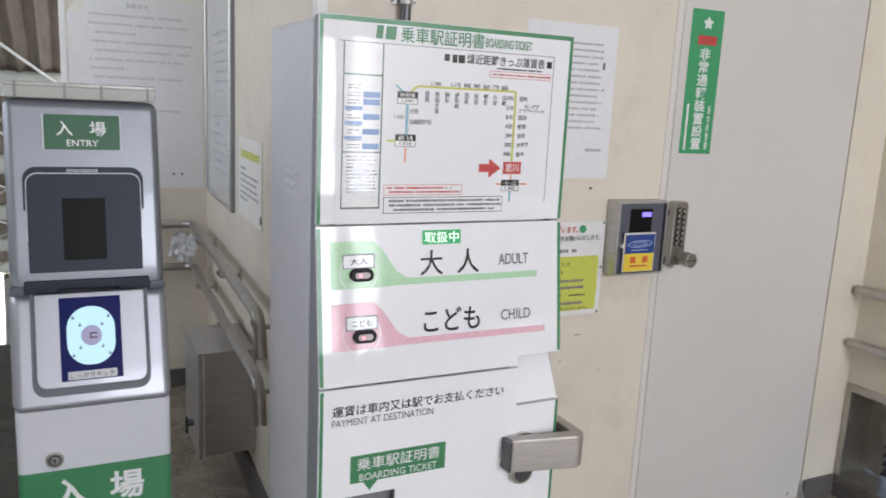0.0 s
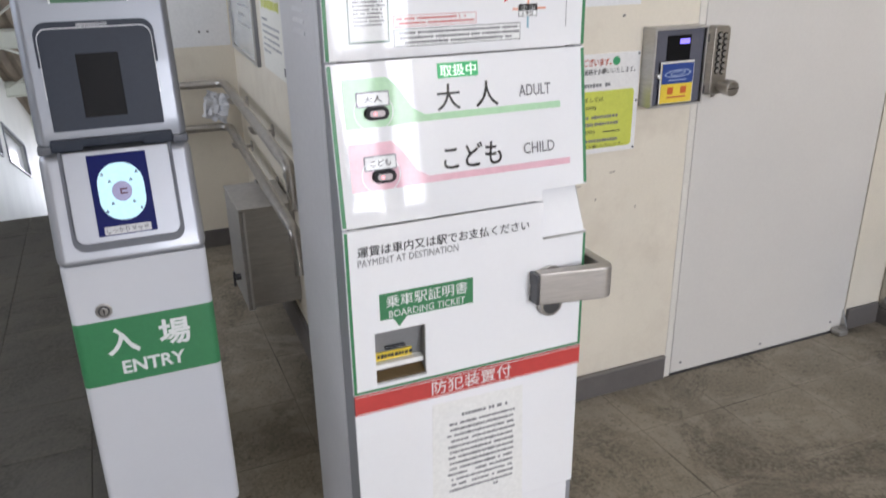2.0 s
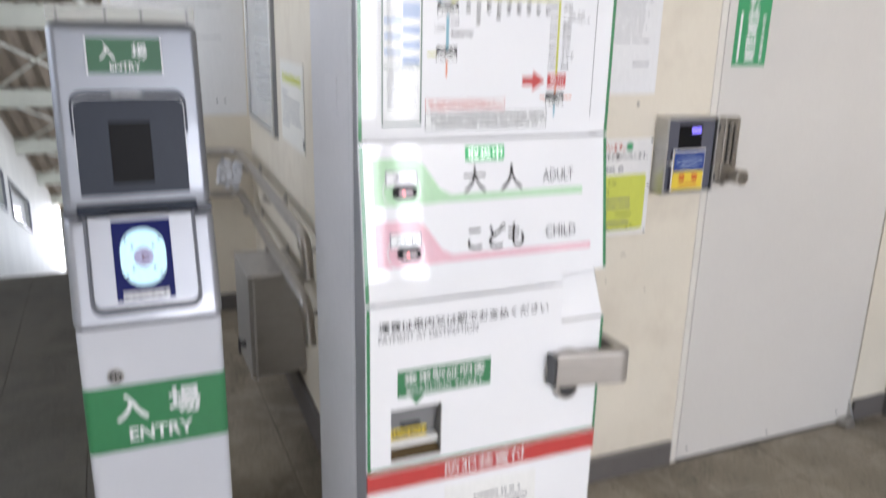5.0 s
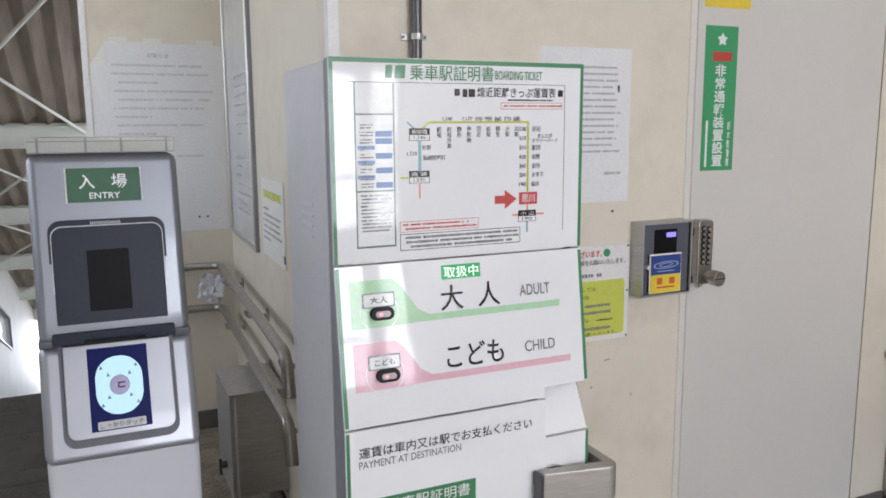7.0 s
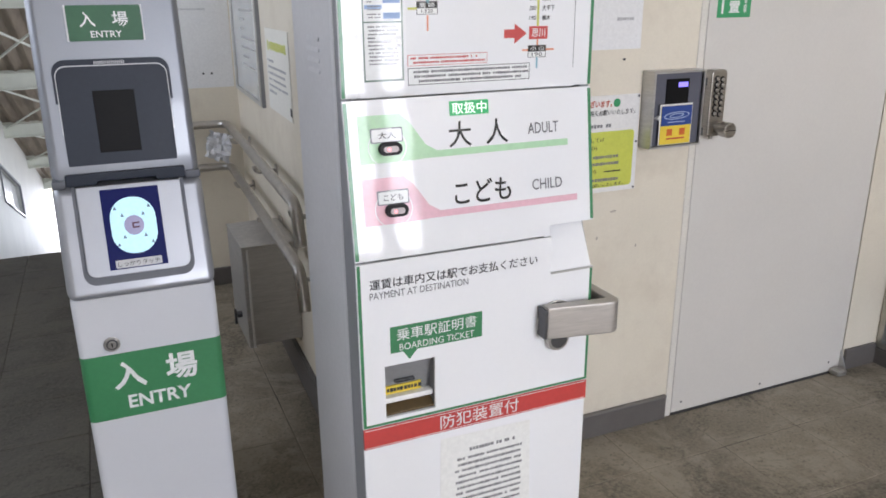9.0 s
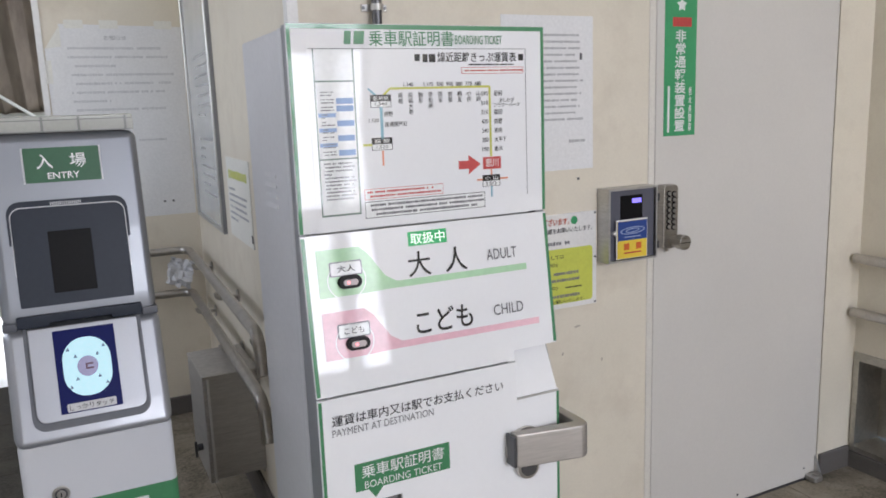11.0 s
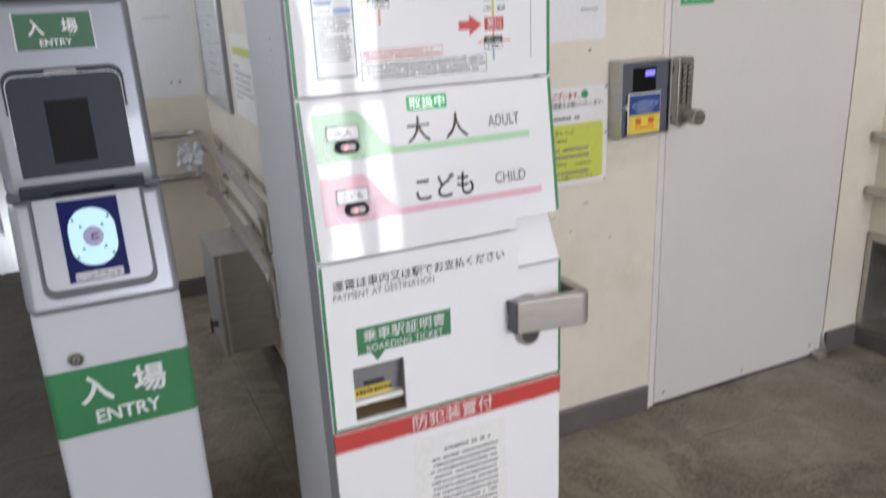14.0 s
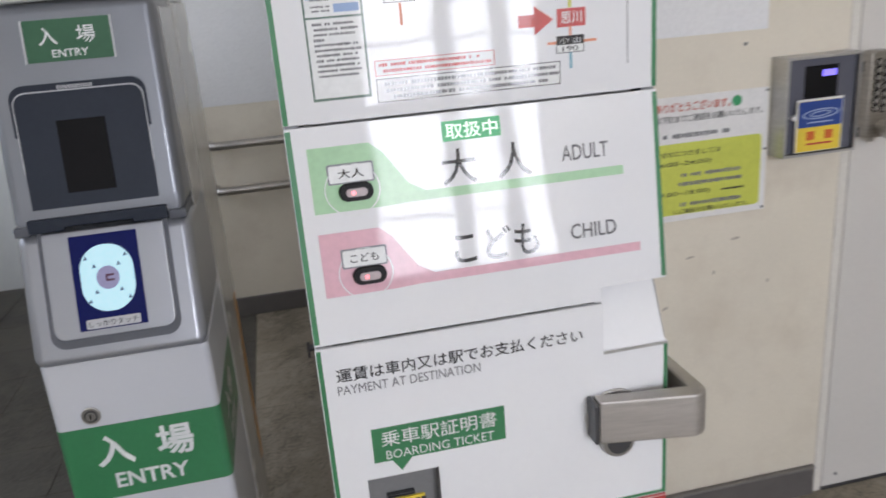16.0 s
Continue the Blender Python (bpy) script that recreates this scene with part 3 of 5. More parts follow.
for word, latin, zc, zb, dx in (("大人", "ADULT", 1.108, 1.0945, 0.0), ("こども", "CHILD", 1.010, 0.9945, 0.0045)):
    if word == "大人":
        for ch, cx in (("大", 0.5285), ("人", 0.598)):
            on_slope(write(ch, (cx, -0.0012, zc), 0.042, 0.042, BLACKPRINT, mid, bold=0.004), right=0.0045)
    else:
        on_slope(write(word, (0.5695, -0.0012, zc), 0.108, 0.040, BLACKPRINT, mid, bold=0.010), right=0.0015)
    on_slope(write(latin, (0.689 + dx * 1.8, -0.0012, zc - 0.0005), 0.061, 0.019, GREYPRINT, mid, bold=0.004), right=0.0045 if dx == 0 else 0.001)
    bx = 0.4030 + dx * 0.8
    bc = bx + 0.004
    on_slope(plate("tag_frame", bx - 0.0275, bx + 0.0275, zb + 0.0095, zb + 0.033, 0, CHEEKGREY, mid, t=0.0016, r=0.0025))
    on_slope(plate("button_tag", bx - 0.0255, bx + 0.0255, zb + 0.0115, zb + 0.031, 0, WHITEPRINT, mid, t=0.0022, r=0.002, label="white button tag"))
    on_slope(write(word, (bx, -0.0030, zb + 0.0215), 0.030 if word == "大人" else 0.034, 0.0105, BLACKPRINT, mid, bold=0.006))
    ring = on_slope(part("push_button", prism(bmesh.new(), rounded(bc - 0.0200, bc + 0.0200, zb - 0.0102, zb + 0.0102, 0.0100, 8), 0.0, -0.009, bevel=0.002, axis="y"), MATTBLACK, mid,
                         "oval black push button with a pale lens"))
    on_slope(part("button_lens", prism(bmesh.new(), rounded(bc - 0.0128, bc + 0.0128, zb - 0.0050, zb + 0.0050, 0.0049, 6), -0.007, -0.0105, bevel=0.001, axis="y"), LENS, ring))
    bm = disc(bmesh.new(), (bc - 0.004, -0.0104, zb), 0.0026, 0.0006, n=10)
    on_slope(part("button_lamp", bm, LAMPRED, ring))
    bm = bmesh.new()
    outer_ = [(bx + 0.033 * math.cos(a), zb + 0.002 + 0.031 * math.sin(a)) for a in (2 * math.pi * k / 40 for k in range(40))]
    inner_ = [(bx + 0.0315 * math.cos(a), zb + 0.002 + 0.0295 * math.sin(a)) for a in (2 * math.pi * k / 40 for k in range(40))]
    va, vb = [bm.verts.new((x, -0.0016, z)) for x, z in outer_], [bm.verts.new((x, -0.0016, z)) for x, z in inner_]
    for k in range(40):
        bm.faces.new((va[k], va[(k + 1) % 40], vb[(k + 1) % 40], vb[k]))
    on_slope(part("button_guard", bm, WHITEPRINT, mid, "clear ring round the push button"))
on_slope(plate("status_sign", 0.5115, 0.5835, 1.1385, 1.1620, 0, GREENSIGN, mid, t=0.0010, label="lit green status sign"), right=0.005)
on_slope(write("取扱中", (0.5475, -0.0016, 1.1502), 0.064, 0.0185, SIGNWHITE, mid, bold=0.006), right=0.005)

# lower panel with the ticket slot
LOWY = 1.1535
SL, SR, SB, ST = 0.3765, 0.4705, 0.6255, 0.7265
low = part("lower_panel", slab((ML, MR, 0.6125, 0.9180), [(STEP_X, MR + 1, 0.8505, 2), (SL, SR, SB, ST)], LOWY, LOWY + 0.006), WHITE, machine,
           "white lower front panel with a green border")
part("finger_notch", prism(bmesh.new(), [(1.196, 0.9360), (LOWY + 0.0005, 0.8510), (1.2210, 0.8510), (1.2210, 0.9360)], STEP_X + 0.001, MR - 0.004), WHITE, machine)
part("notch_lip", one_box(STEP_X + 0.0005, MR - 0.001, LOWY - 0.0015, LOWY + 0.004, 0.8465, 0.8500), STEEL, machine)
for a in ((ML + 0.001, ML + 0.0065, 0.614, 0.916), (MR - 0.0055, MR - 0.0005, 0.614, 0.849), (ML + 0.0065, MR - 0.0055, 0.614, 0.6185)):
    plate("green_edge", *a, LOWY, GREENPRINT, low, t=0.0006)
write("運賃は車内又は駅でお支払ください", (0.514, LOWY - 0.0012, 0.880), 0.319, 0.0185, INKBLACK, low, bold=0.006)
write("PAYMENT AT DESTINATION", (0.4445, LOWY - 0.0012, 0.8600), 0.181, 0.0125, INKGREY, low, bold=0.0)
bm = prism(bmesh.new(), [(0.388, 0.7985), (0.563, 0.7985), (0.563, 0.7495), (0.437, 0.7495), (0.4225, 0.7325), (0.411, 0.7495), (0.388, 0.7495)], LOWY, LOWY - 0.0006, axis="y")
part("green_label", bm, GREENPRINT, low, "green speech-bubble label over the slot")
write("乗車駅証明書", (0.4755, LOWY - 0.0016, 0.7825), 0.152, 0.0225, WHITEPRINT, low, bold=0.004)
write("BOARDING TICKET", (0.4755, LOWY - 0.0016, 0.7590), 0.143, 0.0125, WHITEPRINT, low, bold=0.0)
SLOTGREY = material("grey_slot_plastic", (0.23, 0.23, 0.235), 0.40, vary=0.06)
slot = part("ticket_slot", slab((SL - 0.003, SR + 0.003, SB - 0.003, ST + 0.003), [(SL, SR, SB, ST)], LOWY + 0.0065, 1.196), SLOTGREY, low, "recessed grey ticket slot with a yellow sticker")
part("slot_back", prism(bmesh.new(), [(1.168, ST + 0.002), (1.183, 0.664), (1.183, SB - 0.002), (1.1955, SB - 0.002), (1.1955, ST + 0.002)], SL - 0.002, SR + 0.002), SLOTGREY, slot)
part("ticket_mouth", one_box(0.400, 0.438, 1.1690, 1.178, 0.6815, 0.6865, bevel=0.0012), GLOSSBLACK, slot)
part("sticker", one_box(0.382, 0.452, 1.1775, 1.1805, 0.6580, 0.6735), YELLOW, slot, "yellow sticker")
bars("sticker_print", 0.386, 0.448, 0.6605, 0.6715, 1.1774, 1, 0.7, INKBLACK, slot, seed=4, full=True)
part("ticket_guide", one_box(SL, SR, 1.164, 1.183, 0.6475, 0.6575, bevel=0.002), LITGUIDE, slot)
part("ticket_tray", prism(bmesh.new(), [(1.1605, SB), (1.1605, SB + 0.004), (1.183, 0.643), (1.183, SB)], SL, SR), BROWN, slot)

red = part("red_band", one_box(ML + 0.001, MR - 0.0005, LOWY - 0.0010, LOWY + 0.006, 0.5715, 0.6115), REDPRINT, machine, "red band with white lettering")
for zz in (0.5735, 0.6085):
    plate("white_rule", ML + 0.003, MR - 0.003, zz, zz + 0.001, LOWY - 0.0011, WHITEPRINT, red, t=0.0004)
write("防犯装置付", (0.5605, LOWY - 0.0020, 0.5925), 0.163, 0.028, WHITEPRINT, red, bold=0.004)
part("lower_door", one_box(ML, MR - 0.002, LOWY, LOWY + 0.006, 0.290, 0.5705, bevel=0.0015), WHITE, machine)
part("kick_panel", one_box(ML, MR - 0.014, LOWY + 0.001, LOWY + 0.006, 0.055, 0.2895, bevel=0.0015), WHITE, machine)
NOTICEPAPER = material("thin_cream_paper", (0.84, 0.84, 0.81), 0.7, vary=0.006, size=6, bump=0.02, bump_size=9)
NOTICEPRINT = material("grey_notice_print", (0.21, 0.21, 0.215), 0.7, vary=0.05)
notice = part("paper_notice", prism(bmesh.new(), [(0.480, 0.556), (0.668, 0.552), (0.674, 0.249), (0.4755, 0.283)], LOWY, LOWY - 0.0008, axis="y"), NOTICEPAPER, machine, "thin cream paper notice taped on the front")
bars("heading", 0.530, 0.632, 0.516, 0.526, LOWY - 0.0008, 1, 0.72, NOTICEPRINT, notice, seed=9, full=True)
bars("print", 0.508, 0.648, 0.345, 0.510, LOWY - 0.0008, 13, 0.46, NOTICEPRINT, notice, seed=5, full=True)
bars("print", 0.605, 0.640, 0.335, 0.347, LOWY - 0.0008, 1, 0.5, NOTICEPRINT, notice, seed=6)

# the security hasp that wraps round the door's edge
disc_ = part("lock_rose", disc(bmesh.new(), (0.716, LOWY, 0.753), 0.036, 0.010, bevel=0.002, n=32), DARKSTEEL, machine)
part("rose_ring", disc(bmesh.new(), (0.716, LOWY, 0.753), 0.041, 0.006, bevel=0.002, n=32), RAILSTEEL, disc_)
capl = part("lock_cap", disc(bmesh.new(), (0.718, LOWY, 0.7185), 0.0235, 0.014, bevel=0.003, n=28), RAILSTEEL, machine, "round steel lock cap")
part("cap_face", disc(bmesh.new(), (0.718, LOWY - 0.014, 0.7185), 0.0175, 0.001, n=24), DARKSTEEL, capl)


HASPSTEEL = material("worn_taupe_steel", (0.50, 0.47, 0.435), 0.50, metal=0.7, vary=0.06, size=12, fine=0.05, grain=45, stretch=(1, 1, 12), bump=0.02, bump_size=140, tint=(0.42, 0.39, 0.355, 9))


def hasp():
    r = 0.022
    outer = [(0.684, 1.127)] + [(0.832 - r + r * math.sin(k), 1.103 + r - r * math.cos(k)) for k in (math.pi / 2 * i / 6 for i in range(7))] + [(0.832, 1.262), (0.796, 1.262)]
    inner = [(0.796, 1.238), (0.810, 1.238), (0.810, 1.131), (0.684, 1.150)]
    return prism(bmesh.new(), outer + inner, 0.728, 0.792, bevel=0.0045, axis="z")


part("hasp", hasp(), HASPSTEEL, machine, "bent stainless steel security hasp")
part("hasp_foot", one_box(0.677, 0.6835, 1.124, LOWY, 0.731, 0.789, bevel=0.002), DARKSTEEL, machine)

# fare map print on the upper panel
DX, DZ, PY = -0.019, -0.0215, TOPY - 0.0014


def map_text(words, x, z, w, h, m=GREYPRINT, bold=0.003, up=False):
    return write(words, (x + DX, PY, z + DZ), w, h, m, top, bold=bold, up=up)


def map_bar(name, x0, x1, z0, z1, m, t=0.0003):
    return plate(name, x0 + DX, x1 + DX, z0 + DZ, z1 + DZ, TOPY - 0.0004, m, top, t=t + 0.0004)


map_text("乗車駅証明書", 0.5595, 1.5035, 0.150, 0.0245, GREENPRINT, 0.004)
map_text("BOARDING TICKET", 0.6825, 1.5020, 0.090, 0.0145, GREENPRINT, 0.002)
for xa, xb, lean_ in ((0.443, 0.456, 0.002), (0.459, 0.478, 0.002)):
    part("emblem", prism(bmesh.new(), [(x + DX, z + DZ) for x, z in ((xa, 1.4945), (xb - lean_, 1.4945), (xb, 1.5145), (xa + lean_, 1.5145))], TOPY, TOPY - 0.0009, axis="y"), GREENPRINT, top)
sheet = map_bar("map_sheet", 0.382, 0.778, 1.203, 1.490, PANEL, t=0.0)
tagged(sheet, "printed fare map sheet")
map_bar("sheet_edge", 0.7735, 0.7745, 1.235, 1.488, GREYPRINT)
map_bar("sheet_edge", 0.384, 0.7735, 1.487, 1.488, GREYPRINT)
for xa, xb in ((0.5625, 0.572), (0.760, 0.770)):
    map_bar("mark", xa, xb, 1.468, 1.479, BLACKPRINT)
for xa, xb in ((0.577, 0.586), (0.588, 0.600)):
    map_bar("emblem", xa, xb, 1.466, 1.479, BLACKPRINT)
map_text("線近距離きっぷ運賃表", 0.6795, 1.4740, 0.152, 0.0165, BLACKPRINT, 0.010)
bars("print", 0.660 + DX, 0.750 + DX, 1.4595 + DZ, 1.4638 + DZ, TOPY - 0.0006, 1, 0.7, BLACKPRINT, top, seed=3, full=True)
map_bar("red_frame", 0.648, 0.769, 1.4465, 1.4575, REDPRINT)
map_bar("red_frame_field", 0.6488, 0.7682, 1.4473, 1.4567, WHITEPRINT, t=0.0004)
bars("red_print", 0.652 + DX, 0.767 + DX, 1.4495 + DZ, 1.4545 + DZ, TOPY - 0.0009, 1, 0.6, REDPRINT, top, seed=8, full=True)
# fare table at the side
map_bar("table_frame", 0.391, 0.4575, 1.2275, 1.4875, TABLEEDGE)
map_bar("table_field", 0.3932, 0.4548, 1.2305, 1.4868, WHITEPRINT, t=0.0004)
map_bar("table_head", 0.392, 0.4565, 1.437, 1.4395, TABLEEDGE, t=0.0006)
rnd = random.Random(12)
for i in range(9):
    zz = 1.424 - i * 0.0115
    if i in (1, 2, 4, 6, 8):
        map_bar("table_cell", 0.425, 0.453, zz - 0.009, zz, TABLEBLUE, t=0.0006)
    if i in (3, 5, 7):
        map_bar("table_cell", 0.395, 0.4235, zz - 0.006, zz, TABLEBLUE, t=0.0006)
    bars("print", 0.399 + DX, 0.421 + DX, zz - 0.009 + DZ, zz + DZ, TOPY - 0.0009, 2, 0.5, GREYPRINT, top, seed=20 + i)
map_bar("table_rule", 0.392, 0.4565, 1.3170, 1.3192, TABLEEDGE, t=0.0006)
bars("print", 0.398 + DX, 0.450 + DX, 1.252 + DZ, 1.314 + DZ, TOPY - 0.0009, 11, 0.55, GREYPRINT, top, seed=41)
# the lines of the map
for a in ((0.517, 0.7005, 1.4235, 1.4270, LINEYELLOW), (0.6990, 0.7030, 1.306, 1.4255, LINEYELLOW), (0.4975, 0.5025, 1.345, 1.400, LINEBLUE), (0.466, 0.482, 1.3355, 1.3390, LINEYELLOW),
          (0.4980, 0.5010, 1.303, 1.3270, LINEORANGE), (0.672, 0.683, 1.2655, 1.2685, LINEORANGE), (0.718, 0.734, 1.2655, 1.2685, LINEORANGE), (0.6990, 0.7025, 1.236, 1.256, LINEBLUE),
          (0.6995, 0.7025, 1.274, 1.286, LINEORANGE)):
    map_bar("map_line", *a)
for p, m_ in (([(0.507, 1.414), (0.517, 1.4235), (0.519, 1.427), (0.514, 1.4255), (0.503, 1.4155)], LINEYELLOW), ([(0.493, 1.416), (0.480, 1.427), (0.478, 1.425), (0.490, 1.414)], LINEBLUE)):
    part("map_line", prism(bmesh.new(), [(x + DX, z + DZ) for x, z in p], TOPY, TOPY - 0.0009, axis="y"), m_, top)
for x0, x1, z1, words, fare in ((0.482, 0.518, 1.416, "新前橋", "1,340"), (0.481, 0.517, 1.348, "高 崎", "1,520"), (0.683, 0.718, 1.2745, "小 山", "190")):
    map_bar("station_box", x0, x1, z1 - 0.020, z1, BLACKPRINT)
    map_bar("station_field", x0 + 0.001, x1 - 0.001, z1 - 0.0192, z1 - 0.0105, WHITEPRINT, t=0.0004)
    map_text(words, (x0 + x1) / 2, z1 - 0.0055, 0.026, 0.0075, WHITEPRINT)
    map_text(fare, (x0 + x1) / 2, z1 - 0.0150, 0.020, 0.0062, BLACKPRINT, 0.004)
map_bar("station_box", 0.6845, 0.7205, 1.2845, 1.3055, REDPRINT)
map_text("思川", 0.7025, 1.295, 0.026, 0.0140, WHITEPRINT, 0.008)
part("map_arrow", prism(bmesh.new(), [(x + DX, z + DZ) for x, z in ((0.637, 1.3015), (0.6565, 1.3015), (0.6565, 1.311), (0.680, 1.2945), (0.6565, 1.278), (0.6565, 1.2875), (0.637, 1.2875))], TOPY, TOPY - 0.0009, axis="y"),
     REDPRINT, top, "red arrow print")
for i, (name_, fare) in enumerate((("足利", "590"), ("あしかが\nフラワーパーク", "510"), ("富田", "510"), ("佐野", "420"), ("岩舟", "240"), ("大平下", "200"), ("栃木", "190"))):
    zz = 1.4135 - i * 0.0157
    long_ = "\n" in name_
    w = 0.052 if long_ else 0.0075 * len(name_) + 0.0015
    map_text(name_, 0.7085 + w / 2, zz, w, 0.0155 if long_ else 0.0090, BLACKPRINT, 0.006)
    map_text(fare, 0.6905, zz, 0.0130, 0.0070, BLACKPRINT, 0.006)
for i, (name_, fare) in enumerate((("前橋", ""), ("前橋大島", "1,340"), ("駒形", ""), ("伊勢崎", "1,170"), ("国定", "990"), ("岩宿", "990"), ("桐生", "860"), ("小俣", "770"), ("山前", "680"))):
    xx = 0.5345 + i * 0.0180
    h = 0.0088 * len(name_)
    map_text(name_, xx, 1.4185 - h / 2, 0.0084, h, BLACKPRINT, 0.006, up=True)
    if fare:
        map_text(fare, xx - (0.003 if "," in fare else 0), 1.4305, 0.017 if "," in fare else 0.0125, 0.0070, BLACKPRINT, 0.006)
map_text("井野", 0.512, 1.385, 0.016, 0.0085, BLACKPRINT, 0.006)
map_text("高崎問屋町", 0.525, 1.3685, 0.040, 0.0085, BLACKPRINT, 0.006)
map_text("1,520", 0.4865, 1.3755, 0.017, 0.0070, BLACKPRINT, 0.006)
map_bar("red_frame", 0.4640, 0.606, 1.249, 1.2665, REDPRINT)
map_bar("red_frame_field", 0.4648, 0.6052, 1.2498, 1.2657, WHITEPRINT, t=0.0004)
bars("red_print", 0.467 + DX, 0.603 + DX, 1.251 + DZ, 1.2645 + DZ, TOPY - 0.0009, 2, 0.55, REDPRINT, top, seed=51)
map_bar("black_frame", 0.4640, 0.687, 1.2190, 1.246, BLACKPRINT)
map_bar("black_frame_field", 0.4650, 0.686, 1.2200, 1.245, WHITEPRINT, t=0.0004)
bars("print", 0.467 + DX, 0.684 + DX, 1.2212 + DZ, 1.2435 + DZ, TOPY - 0.0009, 3, 0.6, GREYPRINT, top, seed=61)

# ---- the card reader gate ----
SCREENBLUE = material("lit_dark_blue_screen", (0.003, 0.006, 0.075), 0.3, emit=1.2, vary=0.0, spec=0.05)
SCREENWHITE = material("lit_white_touch_field", (0.58, 0.88, 1.0), 0.3, emit=1.25, vary=0.0, spec=0.1)
SCREENLILAC = material("lit_lilac_disc", (0.42, 0.40, 0.66), 0.2, emit=0.8, vary=0.0)
SCREENMARK = material("lit_dark_marks", (0.25, 0.08, 0.16), 0.2, emit=0.4, vary=0.0)
SCREENTEXT = material("lit_blue_grey_marks", (0.22, 0.33, 0.50), 0.2, emit=0.6, vary=0.0)
CLEARCAP = material("milky_clear_plastic", (0.78, 0.79, 0.74), 0.15, vary=0.05, coat=0.6)
CLEARCAP.node_tree.nodes["Principled BSDF"].inputs["Transmission Weight"].default_value = 0.45
LABELGREY = material("grey_label", (0.55, 0.55, 0.56), 0.4, vary=0.03)
PLINTH = material("grey_painted_plinth", (0.27, 0.275, 0.29), 0.45, vary=0.06)
DULLGREEN = material("dull_dark_green_plate", (0.035, 0.125, 0.060), 0.5, vary=0.04)
SIDEGREY = material("satin_grey_side_panel", (0.66, 0.64, 0.61), 0.25, vary=0.05, coat=0.5)
COLUMNWHITE = material("cool_white_coated_steel", (0.64, 0.65, 0.68), 0.32, vary=0.015, size=3, fine=0.006, bump=0.02, bump_size=250, coat=0.2, rough_vary=0.015)
# lighter copies of the silver paint, with reflected window light in their colour
SILVERSHEEN = material("silver_paint_with_window_sheen", (0.36, 0.37, 0.395), 0.40, metal=0.55, vary=0.03, size=4, fine=0.03, grain=700, coat=0.3)
TRAYSHEEN = material("tray_silver_with_window_sheen", (0.365, 0.375, 0.40), 0.40, metal=0.5, vary=0.03, size=4, fine=0.03, grain=700, coat=0.3)
# dark grey for the rear seam and for shade painted on the head
SEAMSHADE = material("dark_grey_seam_and_shade", (0.10, 0.105, 0.12), 0.45, vary=0.05)
GL, GR, GB = -0.116, 0.161, 1.590
gate = thing("card_reader_gate", ((GL + GR) / 2, 1.75, 0), "slim white and silver card reader with a green band", "card reader")
BACKY, REARY = 1.938, 2.245
part("base", one_box(GL + 0.012, GR - 0.012, GB + 0.035, BACKY - 0.03, 0, 0.132), PLINTH, gate, "grey steel plinth")


def rounded_column(x0, x1, y0, y1, z0, z1, r, bevel=0.004):
    return prism(bmesh.new(), rounded(x0, x1, y0, y1, r), z0, z1, bevel=bevel, axis="z", seg=2)


column = part("column", rounded_column(GL, GR, GB, BACKY, 0.130, 0.769, 0.014), COLUMNWHITE, gate, "white coated column")
band = part("green_band", rounded_column(GL - 0.0008, GR + 0.0008, GB - 0.0008, BACKY + 0.0008, 0.4985, 0.6445, 0.0145, bevel=0.0), GREENPRINT, gate, "green band with white lettering")
for ch, cx in (("入", -0.028), ("場", 0.075)):
    write(ch, (cx, GB - 0.0016, 0.5945), 0.064, 0.062, WHITEPRINT, band, bold=0.026)
write("ENTRY", (0.026, GB - 0.0016, 0.533), 0.126, 0.0300, WHITEPRINT, band, bold=0.024)
write("入場", (GR + 0.0016, GB + 0.155, 0.593), 0.15, 0.055, WHITEPRINT, band, facing=SIDE_R, bold=0.018)
write("ENTRY", (GR + 0.0016, GB + 0.155, 0.533), 0.122, 0.0300, WHITEPRINT, band, facing=SIDE_R, bold=0.015)
cyl = part("key_lock", disc(bmesh.new(), (-0.052, GB, 0.6680), 0.0160, 0.005, bevel=0.0018, n=28), RAILSTEEL, gate, "round key lock")
part("lock_ring", disc(bmesh.new(), (-0.052, GB - 0.0049, 0.6680), 0.0112, 0.0007, n=24), DARKSTEEL, cyl)
part("lock_core", disc(bmesh.new(), (-0.052, GB - 0.0055, 0.6680), 0.0082, 0.0025, n=20, bevel=0.0008), RAILSTEEL, cyl)
part("keyhole", one_box(-0.0532, -0.0508, GB - 0.0086, GB - 0.007, 0.6635, 0.6725), GLOSSBLACK, cyl)
part("maker_label", one_box(-0.090, -0.068, GB - 0.0006, GB, 0.1475, 0.1535), LABELGREY, gate)

# silver head: lower part with the touch screen, upper part with the dark window
def front_y(z):
    """The leaning front of the head."""
    return 1.574 + (z - 0.778) * 0.345 if z < 0.986 else 1.645 + (z - 0.99) * 0.19


lower = part("lower_head", prism(bmesh.new(), [(front_y(0.771), 0.771), (front_y(0.985), 0.985), (BACKY, 0.985), (BACKY, 0.771)], GL - 0.002, GR + 0.002, bevel=0.018, seg=5), SILVERSHEEN, gate, "silver painted lower head")
upper = part("upper_head", prism(bmesh.new(), [(front_y(0.988) - 0.012, 0.988), (front_y(1.012) - 0.004, 1.012), (front_y(1.343), 1.343), (BACKY, 1.343), (BACKY, 0.988)], GL + 0.001, GR - 0.001, bevel=0.017, seg=5),
             SILVERPAINT, gate, "silver painted upper head")


def on_front(ob, z=None):
    """Shears a piece made at y = 0 on to the leaning front."""
    b = base_of(ob.parent)
    for v in ob.data.vertices:
        v.co.y += front_y(z or (v.co.z + b.z))
    return ob


